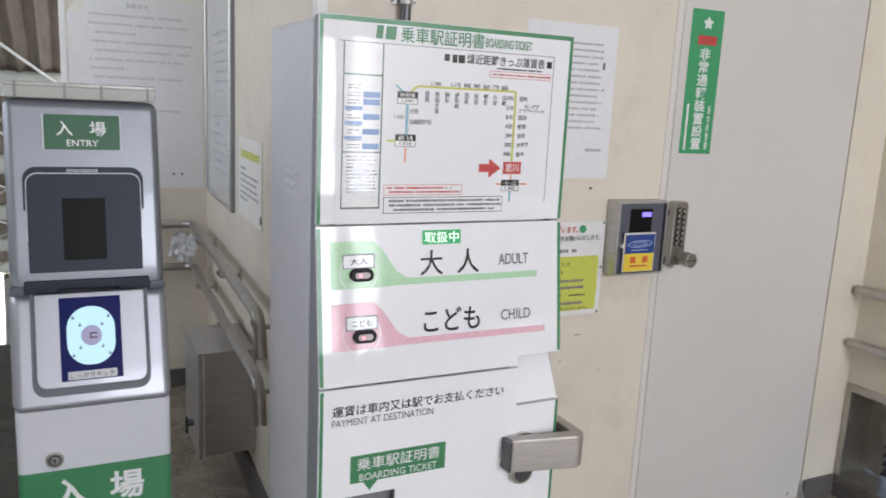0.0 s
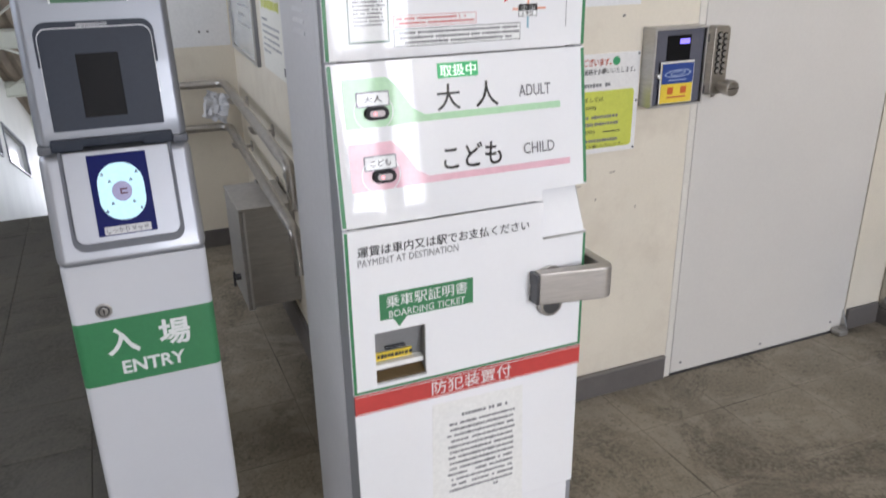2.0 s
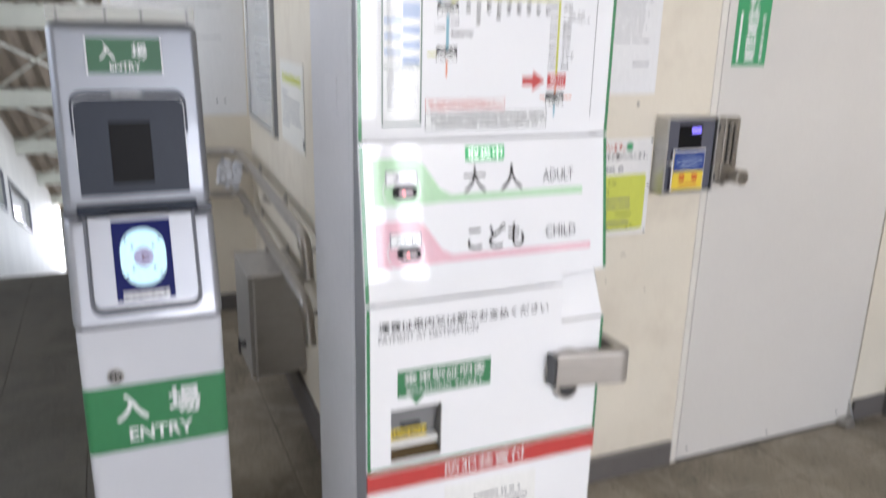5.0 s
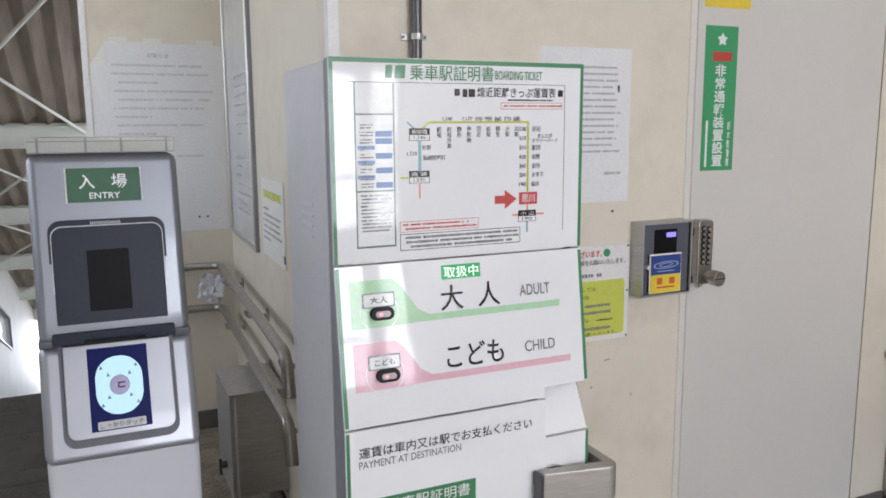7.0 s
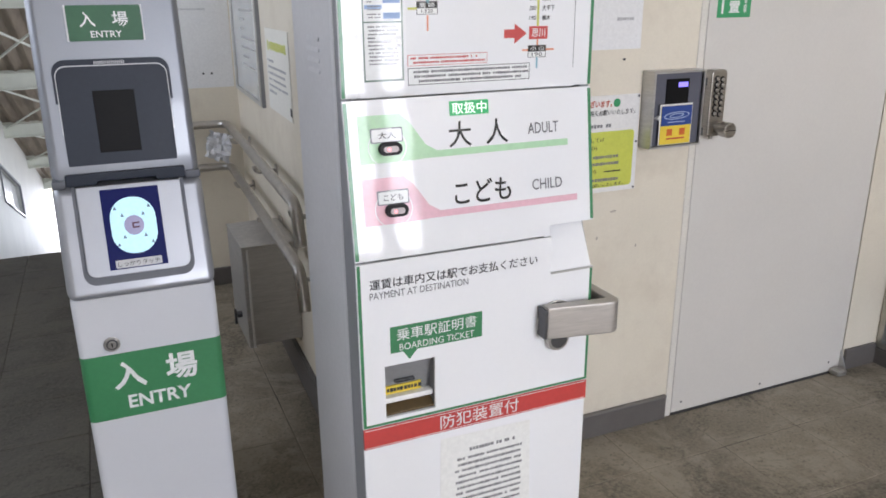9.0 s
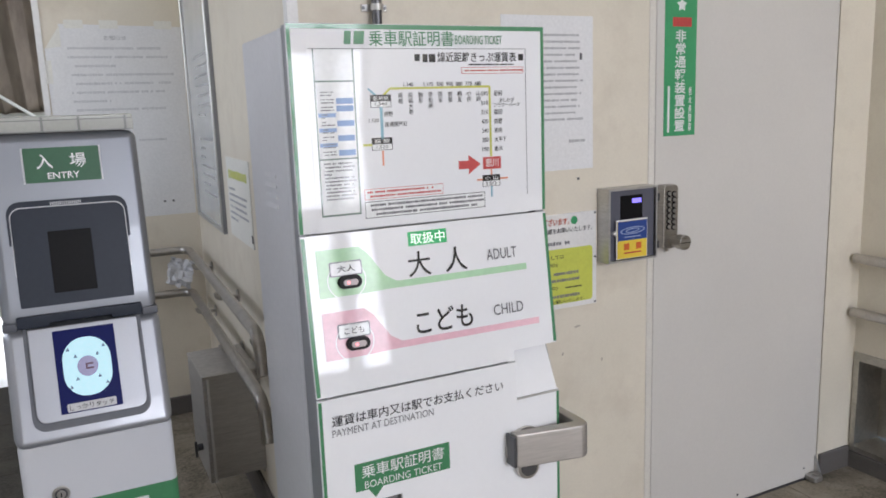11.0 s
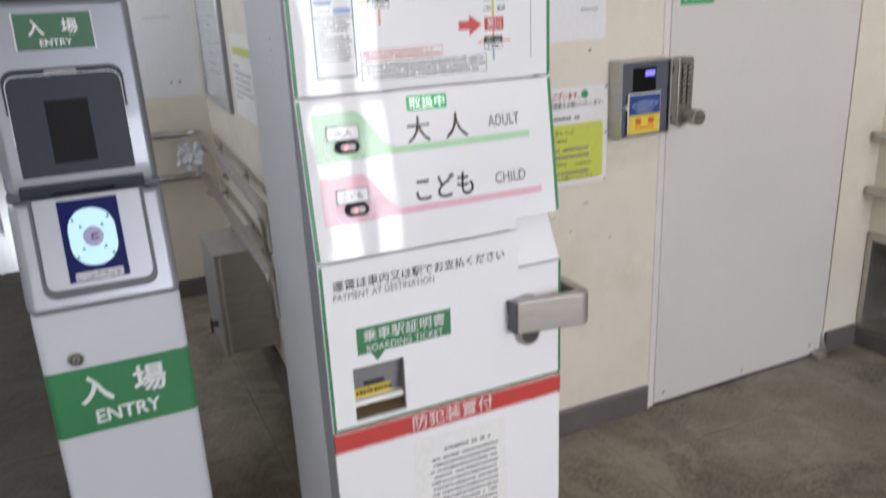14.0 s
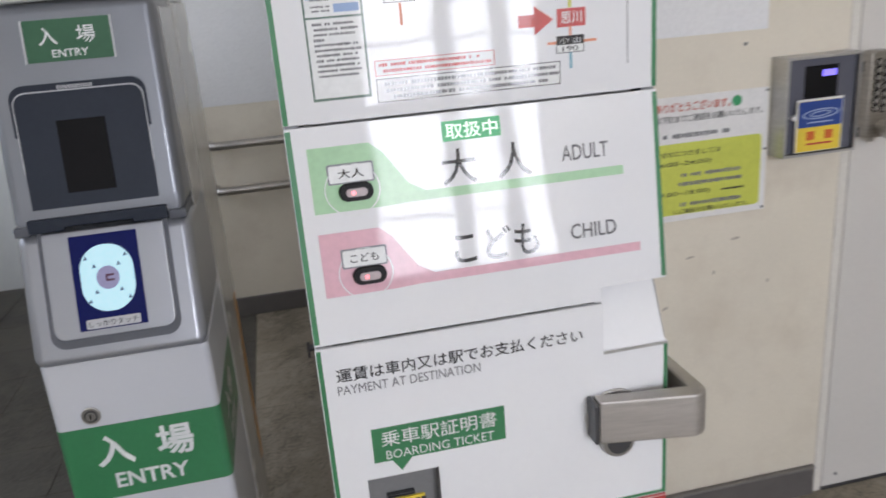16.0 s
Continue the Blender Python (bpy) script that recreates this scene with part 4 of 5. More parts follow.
def tub(x0, x1, z0, z1, r, n=6):
    """An outline with round corners below and a straight top."""
    return [(x1, z1), (x0, z1)] + [(x, z) for x, z in rounded(x0, x1, z0, z1, r, n) if z < z0 + r + 1e-6]


# raised tray round the screen; its sunken rim is coloured dark for shadow
on_front(part("screen_recess", prism(bmesh.new(), tub(-0.0835, 0.1260, 0.799, 0.9850, 0.024), 0.004, -0.0012, axis="y"), SEAMSHADE, lower))
tray = on_front(part("screen_tray", prism(bmesh.new(), tub(-0.0760, 0.1190, 0.815, 0.9850, 0.018), 0.004, -0.010, bevel=0.003, axis="y"), TRAYSHEEN, lower, "raised silver tray of the touch screen"))
scr = on_front(part("touch_screen", one_box(-0.0340, 0.0745, -0.0118, -0.004, 0.8265, 0.9765, bevel=0.0008, seg=1), SCREENBLUE, tray, "lit dark blue touch screen"))
cx, cz = 0.0205, 0.9065
on_front(part("touch_field", prism(bmesh.new(), rounded(cx - 0.0425, cx + 0.0425, cz - 0.053, cz + 0.053, 0.040, 10), -0.0116, -0.0124, axis="y"), SCREENWHITE, tray))
on_front(part("touch_disc", disc(bmesh.new(), (cx + 0.0005, -0.0122, cz), 0.0185, 0.0006, n=28), SCREENLILAC, tray))
bm = bmesh.new()
for a in ((-0.003, 0.0105, 0.0025, 0.0055), (-0.003, 0.0105, -0.0055, -0.0025), (-0.003, 0.0, -0.0025, 0.0025)):
    box(bm, cx + a[0], cx + a[1], -0.0136, -0.0126, cz + a[2], cz + a[3])
on_front(part("card_mark", bm, SCREENMARK, tray))
for sx in (-1, 1):
    for sz in (-1, 1):
        for d in (0.6, 1.0):
            px, pz = cx + sx * 0.030 * d + sx * 0.0015, cz + sz * 0.034 * d
            bm = prism(bmesh.new(), [(px - 0.0035, pz - 0.003), (px + 0.0035, pz - 0.003), (px, pz + 0.004)], -0.0124, -0.0130, axis="y")
            on_front(part("touch_mark", bm, SCREENTEXT, tray))
on_front(plate("screen_label", -0.0225, 0.0635, 0.8290, 0.8435, -0.0118, LABELGREY, tray, t=0.0012, r=0.002))
on_front(write("しっかりタッチ", (0.0205, -0.0134, 0.8363), 0.078, 0.0095, INKBLACK, tray, bold=0.004))
# dark window hood
on_front(part("window_rim", prism(bmesh.new(), rounded(-0.0865, 0.1270, 0.996, 1.2170, 0.024), 0.004, -0.0025, axis="y"), SLATE, upper))
on_front(part("rim_line", prism(bmesh.new(), rounded(-0.0820, 0.1220, 0.998, 1.2060, 0.020), 0.004, -0.0032, axis="y"), LABELGREY, upper))
hood = on_front(part("dark_window", prism(bmesh.new(), rounded(-0.0805, 0.1205, 0.997, 1.2040, 0.019), 0.004, -0.0046, bevel=0.001, axis="y"), SLATE, upper, "dark slate plastic reader window"))
bm = prism(bmesh.new(), [(-0.0905, 1.005), (-0.0905, 0.9825), (-0.0355, 0.9825), (-0.0345, 0.9885), (0.0735, 0.9885), (0.0745, 0.9825), (0.1305, 0.9825), (0.1305, 1.005)], 0.010, -0.017, bevel=0.003, axis="y")
on_front(part("window_lip", bm, SLATE, upper), 0.995)
# dark strips that paint the shading beside the head's seam
for xa, xb in ((GL + 0.0005, -0.0900), (0.1300, GR - 0.0005)):
    on_front(part("seam_collar", one_box(xa, xb, -0.010, 0.10, 0.983, 1.000, bevel=0.004, seg=2), SEAMSHADE, gate), 0.995)
on_front(part("camera_window", one_box(-0.0205, 0.0555, -0.0056, 0.0, 1.041, 1.158, bevel=0.0004, seg=1), BLACKGLASS, upper, "black window pane"))
bm = bmesh.new()
for i in range(16):
    x = -0.010 + i * 0.0035
    box(bm, x, x + 0.0018, -0.0040, 0.0, 1.2070, 1.2130)
on_front(part("window_grip", bm, LABELGREY, upper))
pl = on_front(part("name_plate", prism(bmesh.new(), rounded(-0.0465, 0.0870, 1.2500, 1.3160, 0.003, 3), 0.0, -0.0020, axis="y"), DULLGREEN, upper, "green plate with white lettering"))
for ch, px in (("入", -0.011), ("場", 0.048)):
    on_front(write(ch, (px, -0.0026, 1.2900), 0.029, 0.028, WHITEPRINT, upper, bold=0.012))
on_front(write("ENTRY", (0.0205, -0.0026, 1.2625), 0.056, 0.0120, WHITEPRINT, upper, bold=0.010))
for xa, xb in ((-0.0500, -0.0468), (0.0873, 0.0900)):
    on_front(plate("plate_edge", xa, xb, 1.2495, 1.3165, 0, LABELGREY, upper, t=0.003))
CAPEDGE = material("grey_translucent_edge", (0.24, 0.25, 0.24), 0.25, vary=0.1, coat=0.5)
cap = part("top_cap", one_box(GL + 0.004, GR - 0.004, front_y(1.343) + 0.002, BACKY, 1.3435, 1.3750, bevel=0.004), CLEARCAP, gate, "milky clear lamp cap")
for px in (-0.095, -0.010, 0.055, 0.140):
    part("cap_rib", one_box(px, px + 0.0045, front_y(1.343) - 0.0004, front_y(1.343) + 0.004, 1.3445, 1.373), CAPEDGE, cap)
for za, zb in ((1.3440, 1.3462), (1.3660, 1.3680)):
    part("cap_line", one_box(GL + 0.0055, GR - 0.0055, front_y(1.343) + 0.0012, front_y(1.343) + 0.004, za, zb), CAPEDGE, cap)
part("side_panel", one_box(GR - 0.0005, GR + 0.0012, GB + 0.16, BACKY - 0.004, 0.80, 1.330, bevel=0.001, seg=1), SIDEGREY, gate)
part("rear_body", one_box(GL + 0.003, GR + 0.002, BACKY + 0.004, REARY, 0.020, 1.338, bevel=0.004), SIDEGREY, gate, "satin grey rear housing")
part("rear_seam", one_box(GL + 0.012, GR - 0.006, BACKY - 0.002, BACKY + 0.006, 0.02, 1.336), SEAMSHADE, gate)
part("rear_cap", one_box(GL + 0.006, GR - 0.002, BACKY + 0.004, REARY - 0.004, 1.3385, 1.372, bevel=0.004), CLEARCAP, gate)
part("orange_strip", one_box(GR + 0.0022, GR + 0.0034, REARY - 0.055, REARY - 0.008, 0.16, 0.63), material("orange_vinyl", (0.55, 0.26, 0.05), 0.45, vary=0.1), gate, "orange vinyl strip")
upper.location.z += 0.006
cap.location.z += 0.007
gate.location.x -= 0.0045

# ---- trim, door and fittings ----
def on_side(ob):
    """Shears a piece on to the slightly skewed side wall."""
    b = base_of(ob) if ob.parent is None else base_of(ob.parent)
    for v in ob.data.vertices:
        v.co.x += SKEW * (v.co.y + b.y - WALL_Y)
    return ob


solid("baseboard_door_wall", one_box(SIDE_X - 0.012, DOOR_L - 0.030, WALL_Y - 0.012, WALL_Y, 0, 0.078, bevel=0.002, seg=1), GREYBASE, "grey vinyl baseboard on the cream wall", "baseboard")
solid("baseboard_cap", one_box(SIDE_X + 0.02, DOOR_L - 0.030, WALL_Y - 0.015, WALL_Y, 0.0785, 0.086, bevel=0.002, seg=1), material("pale_baseboard_strip", (0.18, 0.168, 0.155), 0.5, vary=0.08), "paler grey strip along the top of the baseboard", "trim")
solid("baseboard_corner", one_box(DOOR_R + 0.010, RIGHT_X - 0.012, WALL_Y - 0.012, WALL_Y, 0, 0.083, bevel=0.002, seg=1), GREYBASE, "grey vinyl baseboard beside the door", "baseboard")
solid("baseboard_right", one_box(RIGHT_X - 0.012, RIGHT_X, REAR_Y, WALL_Y, 0, 0.063, bevel=0.002, seg=1), GREYBASE, "grey vinyl baseboard under the recess", "baseboard")
on_side(solid("baseboard_side", one_box(SIDE_X - 0.014, SIDE_X, WALL_Y, BACK_Y, 0, 0.115, bevel=0.002, seg=1), GREYBASE, "grey vinyl baseboard on the side wall", "baseboard"))
on_side(solid("baseboard_lip", one_box(SIDE_X - 0.010, SIDE_X + 0.002, WALL_Y + 0.01, BACK_Y, 0.088, 0.120, bevel=0.002, seg=1), GREYBASE, "grey strip above the baseboard", "trim"))
solid("baseboard_back", one_box(0.0, 0.550, BACK_Y - 0.014, BACK_Y, 0, 0.085, bevel=0.002, seg=1), GREYBASE, "grey vinyl baseboard on the end wall", "baseboard")
solid("trim_corner", prism(bmesh.new(), [(SIDE_X - 0.003, WALL_Y + 0.03), (SIDE_X - 0.003, WALL_Y - 0.003), (SIDE_X + 0.022, WALL_Y - 0.003), (SIDE_X + 0.022, WALL_Y), (SIDE_X, WALL_Y), (SIDE_X, WALL_Y + 0.03)], 0.12, CEIL, axis="z"),
      TRIMWHITE, "white corner strip", "trim")
solid("trim_end", one_box(-0.016, 0.008, BACK_Y - 0.006, BACK_Y + 0.10, 0.0, CEIL), TRIMWHITE, "white strip on the wall's end", "trim")

# steel door
JAMB = material("cream_jamb_paint", (0.72, 0.69, 0.63), 0.5, vary=0.04)
door = thing("door_1", ((DOOR_L + DOOR_R) / 2, WALL_Y + 0.02, 0), "pale grey flush steel door, closed, with a green sticker", "door", kind="structure")
part("leaf", one_box(DOOR_L + 0.002, DOOR_R - 0.002, WALL_Y - 0.001, WALL_Y + 0.040, 0.0065, DOOR_H - 0.004, bevel=0.0015, seg=1), DOORPAINT, door)
part("jamb", one_box(DOOR_L - 0.0245, DOOR_L - 0.0015, WALL_Y - 0.003, WALL_Y + 0.06, 0.0, DOOR_H, bevel=0.001, seg=1), JAMB, door)
part("door_stop", one_box(DOOR_L - 0.02, DOOR_R + 0.02, WALL_Y + 0.042, WALL_Y + 0.10, 0.0, DOOR_H), DARKSTEEL, door)
part("threshold", one_box(DOOR_L, DOOR_R, WALL_Y - 0.004, WALL_Y + 0.04, 0.0, 0.006), DARKSTEEL, door)
for sx, sz in ((1.622, 0.040), (1.968, 0.030), (2.296, 0.045)):
    part("screw", disc(bmesh.new(), (sx, WALL_Y - 0.001, sz), 0.004, 0.0015, n=10), DARKSTEEL, door)
hinge = part("floor_hinge", prism(bmesh.new(), rounded(2.299, 2.347, 1.742, 1.788, 0.012), 0.004, 0.022, bevel=0.003, axis="z"), STEEL, door, "steel floor hinge")
part("hinge_pin", disc(bmesh.new(), (2.329, 1.760, 0.030), 0.014, 0.010, axis="z", n=18), RAILSTEEL, hinge)
part("hinge_wing", prism(bmesh.new(), [(1.760, 0.02), (1.788, 0.02), (1.788, 0.085)], 2.349, 2.355), STEEL, hinge)

# the combination lock on the door
NICKEL = material("brushed_nickel", (0.43, 0.405, 0.37), 0.30, metal=1.0, vary=0.12, size=14, fine=0.10, grain=70, stretch=(1, 1, 16), bump=0.03, bump_size=120)
lock = part("combination_lock", prism(bmesh.new(), rounded(1.588, 1.644, 0.934, 1.124, 0.012), WALL_Y - 0.001, WALL_Y - 0.036, bevel=0.004, axis="y"), NICKEL, door, "brushed steel push-button lock")
for i in range(7):
    for j in range(2):
        bx, bz = 1.606 + j * 0.019, 1.100 - i * 0.0165 - j * 0.003
        ring = part("lock_button", disc(bmesh.new(), (bx, WALL_Y - 0.036, bz), 0.0088, 0.0015, n=12), GLOSSBLACK, lock)
        part("button_cap", disc(bmesh.new(), (bx, WALL_Y - 0.0375, bz), 0.0055, 0.0045, n=12, bevel=0.001), RAILSTEEL, ring)
part("knob_neck", disc(bmesh.new(), (1.626, WALL_Y - 0.036, 0.957), 0.016, 0.026, n=20), NICKEL, lock)
part("knob", disc(bmesh.new(), (1.628, WALL_Y - 0.056, 0.957), 0.0225, 0.030, n=28, bevel=0.003), NICKEL, lock, "round satin knob")
part("knob_slot", one_box(1.609, 1.647, WALL_Y - 0.0868, WALL_Y - 0.085, 0.9558, 0.9582), GLOSSBLACK, lock)
part("lock_foot", disc(bmesh.new(), (1.616, WALL_Y - 0.020, 0.934), 0.006, 0.010, axis="z", n=12), NICKEL, lock)

# stickers on the door
STICKGREEN = material("green_sticker", (0.05, 0.34, 0.14), 0.4, vary=0.04)
st = plate("green_sticker", 1.6125, 1.7345, 1.2650, 1.6780, WALL_Y - 0.001, STICKGREEN, door, t=0.0008, label="tall green sticker with white characters")
SY = WALL_Y - 0.0022
star = [(1.676 + (0.020 if k % 2 == 0 else 0.011) * math.sin(k * math.pi / 5), 1.640 + (0.020 if k % 2 == 0 else 0.011) * math.cos(k * math.pi / 5)) for k in range(10)]
part("star", prism(bmesh.new(), star, SY + 0.0006, SY, axis="y"), WHITEPRINT, st)
plate("red_bar", 1.642, 1.714, 1.579, 1.605, SY + 0.0004, REDPRINT, st, t=0.0004)
write("非常通報装置設置", (1.6735, SY, 1.424), 0.043, 0.292, WHITEPRINT, st, bold=0.02, up=True)
write("栃木県警察", (1.7135, SY, 1.342), 0.013, 0.130, WHITEPRINT, st, bold=0.01, up=True)
plate("small_print", 1.6270, 1.6345, 1.276, 1.410, SY + 0.0004, WHITEPRINT, st, t=0.0003)
plate("yellow_sticker", 1.606, 1.776, 1.728, 1.86, WALL_Y - 0.001, YELLOW, door, t=0.0008, label="yellow sticker with a grey edge")

# security terminal in its steel housing
term = thing("security_terminal", (1.46, WALL_Y, 0.918), "small security terminal in an open stainless steel housing", "terminal")
KY = 1.738
part("housing", slab((1.372, 1.550, 0.918, 1.130), [(1.375, 1.547, 0.921, 1.127)], KY, WALL_Y), STEEL, term, "stainless steel housing")
part("unit", one_box(1.379, 1.544, KY + 0.008, WALL_Y - 0.001, 0.9235, 1.1245, bevel=0.003), material("blue_grey_plastic", (0.105, 0.108, 0.135), 0.4, vary=0.04), term, "blue-grey plastic unit")
part("display", one_box(1.420, 1.500, KY + 0.0065, KY + 0.011, 1.040, 1.108, bevel=0.001, seg=1), BLACKGLASS, term, "dark display")
part("display_text", one_box(1.462, 1.494, KY + 0.0055, KY + 0.007, 1.085, 1.098), material("lit_violet_display", (0.25, 0.20, 1.0), 0.3, emit=2.2, vary=0), term)
part("card", one_box(1.402, 1.507, KY - 0.004, KY - 0.002, 0.929, 1.036), YELLOW, term, "blue and yellow plastic card")
part("card_back", one_box(1.3985, 1.5105, KY - 0.002, KY - 0.0004, 0.9275, 1.0405), TRIMWHITE, term)
part("card_clip", prism(bmesh.new(), [(1.388, 1.003), (1.398, 1.010), (1.398, 0.996)], KY - 0.002, KY + 0.008, axis="y"), TRIMWHITE, term)
EMBLEM = material("pale_blue_emblem_print", (0.42, 0.50, 0.68), 0.4, vary=0.03)
plate("card_blue", 1.402, 1.507, 0.981, 1.036, KY - 0.004, material("blue_card_print", (0.025, 0.065, 0.27), 0.35, vary=0.03), term, t=0.0006)
for rx, rz, w in ((1.4545, 1.0085, 0.088), (1.4545, 1.0085, 0.050)):
    bm = bmesh.new()
    loop = [(math.cos(math.tau * k / 28), math.sin(math.tau * k / 28)) for k in range(28)]
    outer = [bm.verts.new((rx + c * w / 2, KY - 0.0052, rz + d_ * w * 0.12 + c * 0.002)) for c, d_ in loop]
    inner = [bm.verts.new((rx + c * (w / 2 - 0.004), KY - 0.0052, rz + d_ * (w * 0.12 - 0.0022) + c * 0.002)) for c, d_ in loop]
    for k in range(28):
        bm.faces.new((outer[k], outer[(k + 1) % 28], inner[(k + 1) % 28], inner[k]))
    part("emblem_ring", bm, EMBLEM, term)
plate("emblem_line", 1.425, 1.484, 0.9895, 0.9920, KY - 0.0046, EMBLEM, term, t=0.0005)
for xa in (1.424, 1.468):
    plate("red_mark", xa, xa + 0.019, 0.953, 0.972, KY - 0.004, material("orange_red_print", (0.62, 0.13, 0.03), 0.4), term, t=0.0006)
plate("red_line", 1.424, 1.487, 0.9425, 0.9465, KY - 0.004, REDPRINT, term, t=0.0006)
for zz in (0.945, 1.085):
    part("housing_hinge", one_box(1.5502, 1.556, KY - 0.002, KY + 0.016, zz, zz + 0.022, bevel=0.001, seg=1), DARKSTEEL, term)
bm = slab((1.374, 1.548, 0.920, 1.128), [(1.378, 1.544, 0.924, 1.124)], KY - 0.0015, KY + 0.002)
part("housing_lid_rim", bm, STEEL, term)

# sign with the yellow-green field
YG = material("yellow_green_print", (0.60, 0.64, 0.11), 0.4, vary=0.03)
sign = thing("information_sign", (1.17, WALL_Y, 0.797), "white information sign with a yellow-green field, on the wall", "sign")
part("sign_board", one_box(0.965, 1.367, WALL_Y - 0.004, WALL_Y, 0.797, 1.069, bevel=0.001, seg=1), TRIMWHITE, sign)
plate("colour_field", 0.985, 1.3525, 0.8115, 0.970, WALL_Y - 0.004, YG, sign, t=0.0005, r=0.010)
ZY = WALL_Y - 0.0052
write("ありがとうございます。", (1.1865, ZY, 1.0475), 0.172, 0.020, material("orange_red_lettering", (0.55, 0.10, 0.05), 0.4), sign, bold=0.02)
part("green_dot", disc(bmesh.new(), (1.289, WALL_Y - 0.004, 1.0475), 0.0115, 0.0006), STICKGREEN, sign)
write("は下記までご連絡をお願いいたします。", (1.226, ZY, 1.0225), 0.250, 0.0155, INKBLACK, sign, bold=0.006)
bars("number", 1.115, 1.275, 0.977, 0.995, WALL_Y - 0.004, 1, 0.62, INKGREY, sign, seed=71, full=True)
write("合せにつきましては", (1.183, ZY, 0.9480), 0.140, 0.0125, INKBLACK, sign, bold=0.005)
write("6:00~24:00)", (1.171, ZY, 0.9245), 0.120, 0.0125, INKBLACK, sign, bold=0.003)
for zz in (0.8990, 0.8795, 0.8335):
    bars("number", 1.155, 1.300, zz - 0.0075, zz + 0.0075, WALL_Y - 0.0045, 1, 0.62, INKGREY, sign, seed=int(zz * 1000), full=True)
write("9:00~18:00)", (1.171, ZY, 0.8580), 0.120, 0.0125, INKBLACK, sign, bold=0.003)
bars("small_print", 1.255, 1.320, 0.853, 0.860, WALL_Y - 0.0045, 1, 0.7, INKBLACK, sign, seed=77)
write("にご連絡をお願いいたします。", (1.235, ZY, 0.8185), 0.180, 0.0105, INKBLACK, sign, bold=0.006)
for px, pz in ((1.361, 1.063), (1.361, 0.935), (1.361, 0.803)):
    part("pin", disc(bmesh.new(), (px, WALL_Y - 0.004, pz), 0.003, 0.002, n=10), DARKSTEEL, sign)

# paper notice on the wall behind the machine
SOFTPRINT = material("soft_grey_print", (0.44, 0.44, 0.45), 0.7, vary=0.05)
pap = thing("wall_notice", (1.21, WALL_Y, 1.19), "thin white paper notice taped to the cream wall", "notice")
part("sheet", one_box(1.065, 1.357, WALL_Y - 0.0012, WALL_Y, 1.190, 1.602), PAPER, pap)
bars("print", 1.085, 1.325, 1.320, 1.560, WALL_Y - 0.0012, 14, 0.36, SOFTPRINT, pap, seed=81)
bars("print", 1.275, 1.330, 1.262, 1.275, WALL_Y - 0.0012, 1, 0.7, SOFTPRINT, pap, seed=82)
for px, pz in ((1.313, 1.487), (1.303, 1.160)):
    part("tack", one_box(px, px + 0.006, WALL_Y - 0.003, WALL_Y, pz, pz + (0.018 if pz > 1.3 else 0.006)), DARKSTEEL, pap)

# conduit above the machine
con = thing("conduit", (0.72, 1.77, 1.25), "thin grey conduit pipe clipped to the wall", "pipe")
part("pipe", tube(bmesh.new(), [(0.712, 1.768, 1.25), (0.716, 1.768, 1.60), (0.722, 1.768, CEIL)], 0.0125), DARKSTEEL, con)
part("clip", one_box(0.684, 0.748, 1.7845, 1.790, 1.600, 1.616, bevel=0.001, seg=1), STEEL, con)
bm = bmesh.new()
for k in range(9):
    a = math.pi * k / 9
    b2 = math.pi * (k + 1) / 9
    prism(bm, [(0.7165 + 0.016 * math.cos(a), 1.770 - 0.016 * math.sin(a)), (0.7165 + 0.016 * math.cos(b2), 1.770 - 0.016 * math.sin(b2)), (0.7165 + 0.014 * math.cos(b2), 1.770 - 0.014 * math.sin(b2)), (0.7165 + 0.014 * math.cos(a), 1.770 - 0.014 * math.sin(a))], 1.601, 1.615, axis="z")
part("clip_band", bm, STEEL, con)
for px in (0.689, 0.743):
    part("screw", disc(bmesh.new(), (px, 1.7845, 1.608), 0.004, 0.002, n=10), DARKSTEEL, con)

# ---- handrails ----
RZ = (0.787, 0.594)
RAIL_R = 0.0175


def side_rail(z):
    xn, xf = side_x(2.0) - 0.076, side_x(BACK_Y) - 0.072
    yb = BACK_Y - 0.080
    near = bend((xn, 2.025, z - 0.100), (xn + 0.001, 2.065, z), (xf, yb, z), 0.05)
    far = bend((xn, 2.1, z), (xf, yb, z), (0.03, yb, z), 0.06)
    ends = bend((xf, yb, z), (0.035, yb, z), (0.035, BACK_Y, z), 0.04)
    r = thing("handrail", (xn, 2.7, z - 0.1), "satin stainless steel handrail round the wall's corner", "handrail", group="handrails on the side wall")
    part("rail", tube(bmesh.new(), [(xn - 0.002, 2.020, z - 0.110), *near, *far, *ends, (0.035, BACK_Y, z)], RAIL_R), RAILSTEEL, r)
    for y in (2.13, 2.78, 3.40):
        x = side_x(y)
        b = part("bracket", tube(bmesh.new(), [*bend((x - 0.080, y, z - 0.015), (x - 0.080, y, z - 0.055), (x, y, z - 0.055), 0.022), (x, y, z - 0.055)], 0.0075, 10), RAILSTEEL, r)
        part("bracket_plate", disc(bmesh.new(), (x, y, z - 0.055), 0.024, 0.005, axis="x", n=18), RAILSTEEL, b)
    return r


for z in RZ:
    side_rail(z)


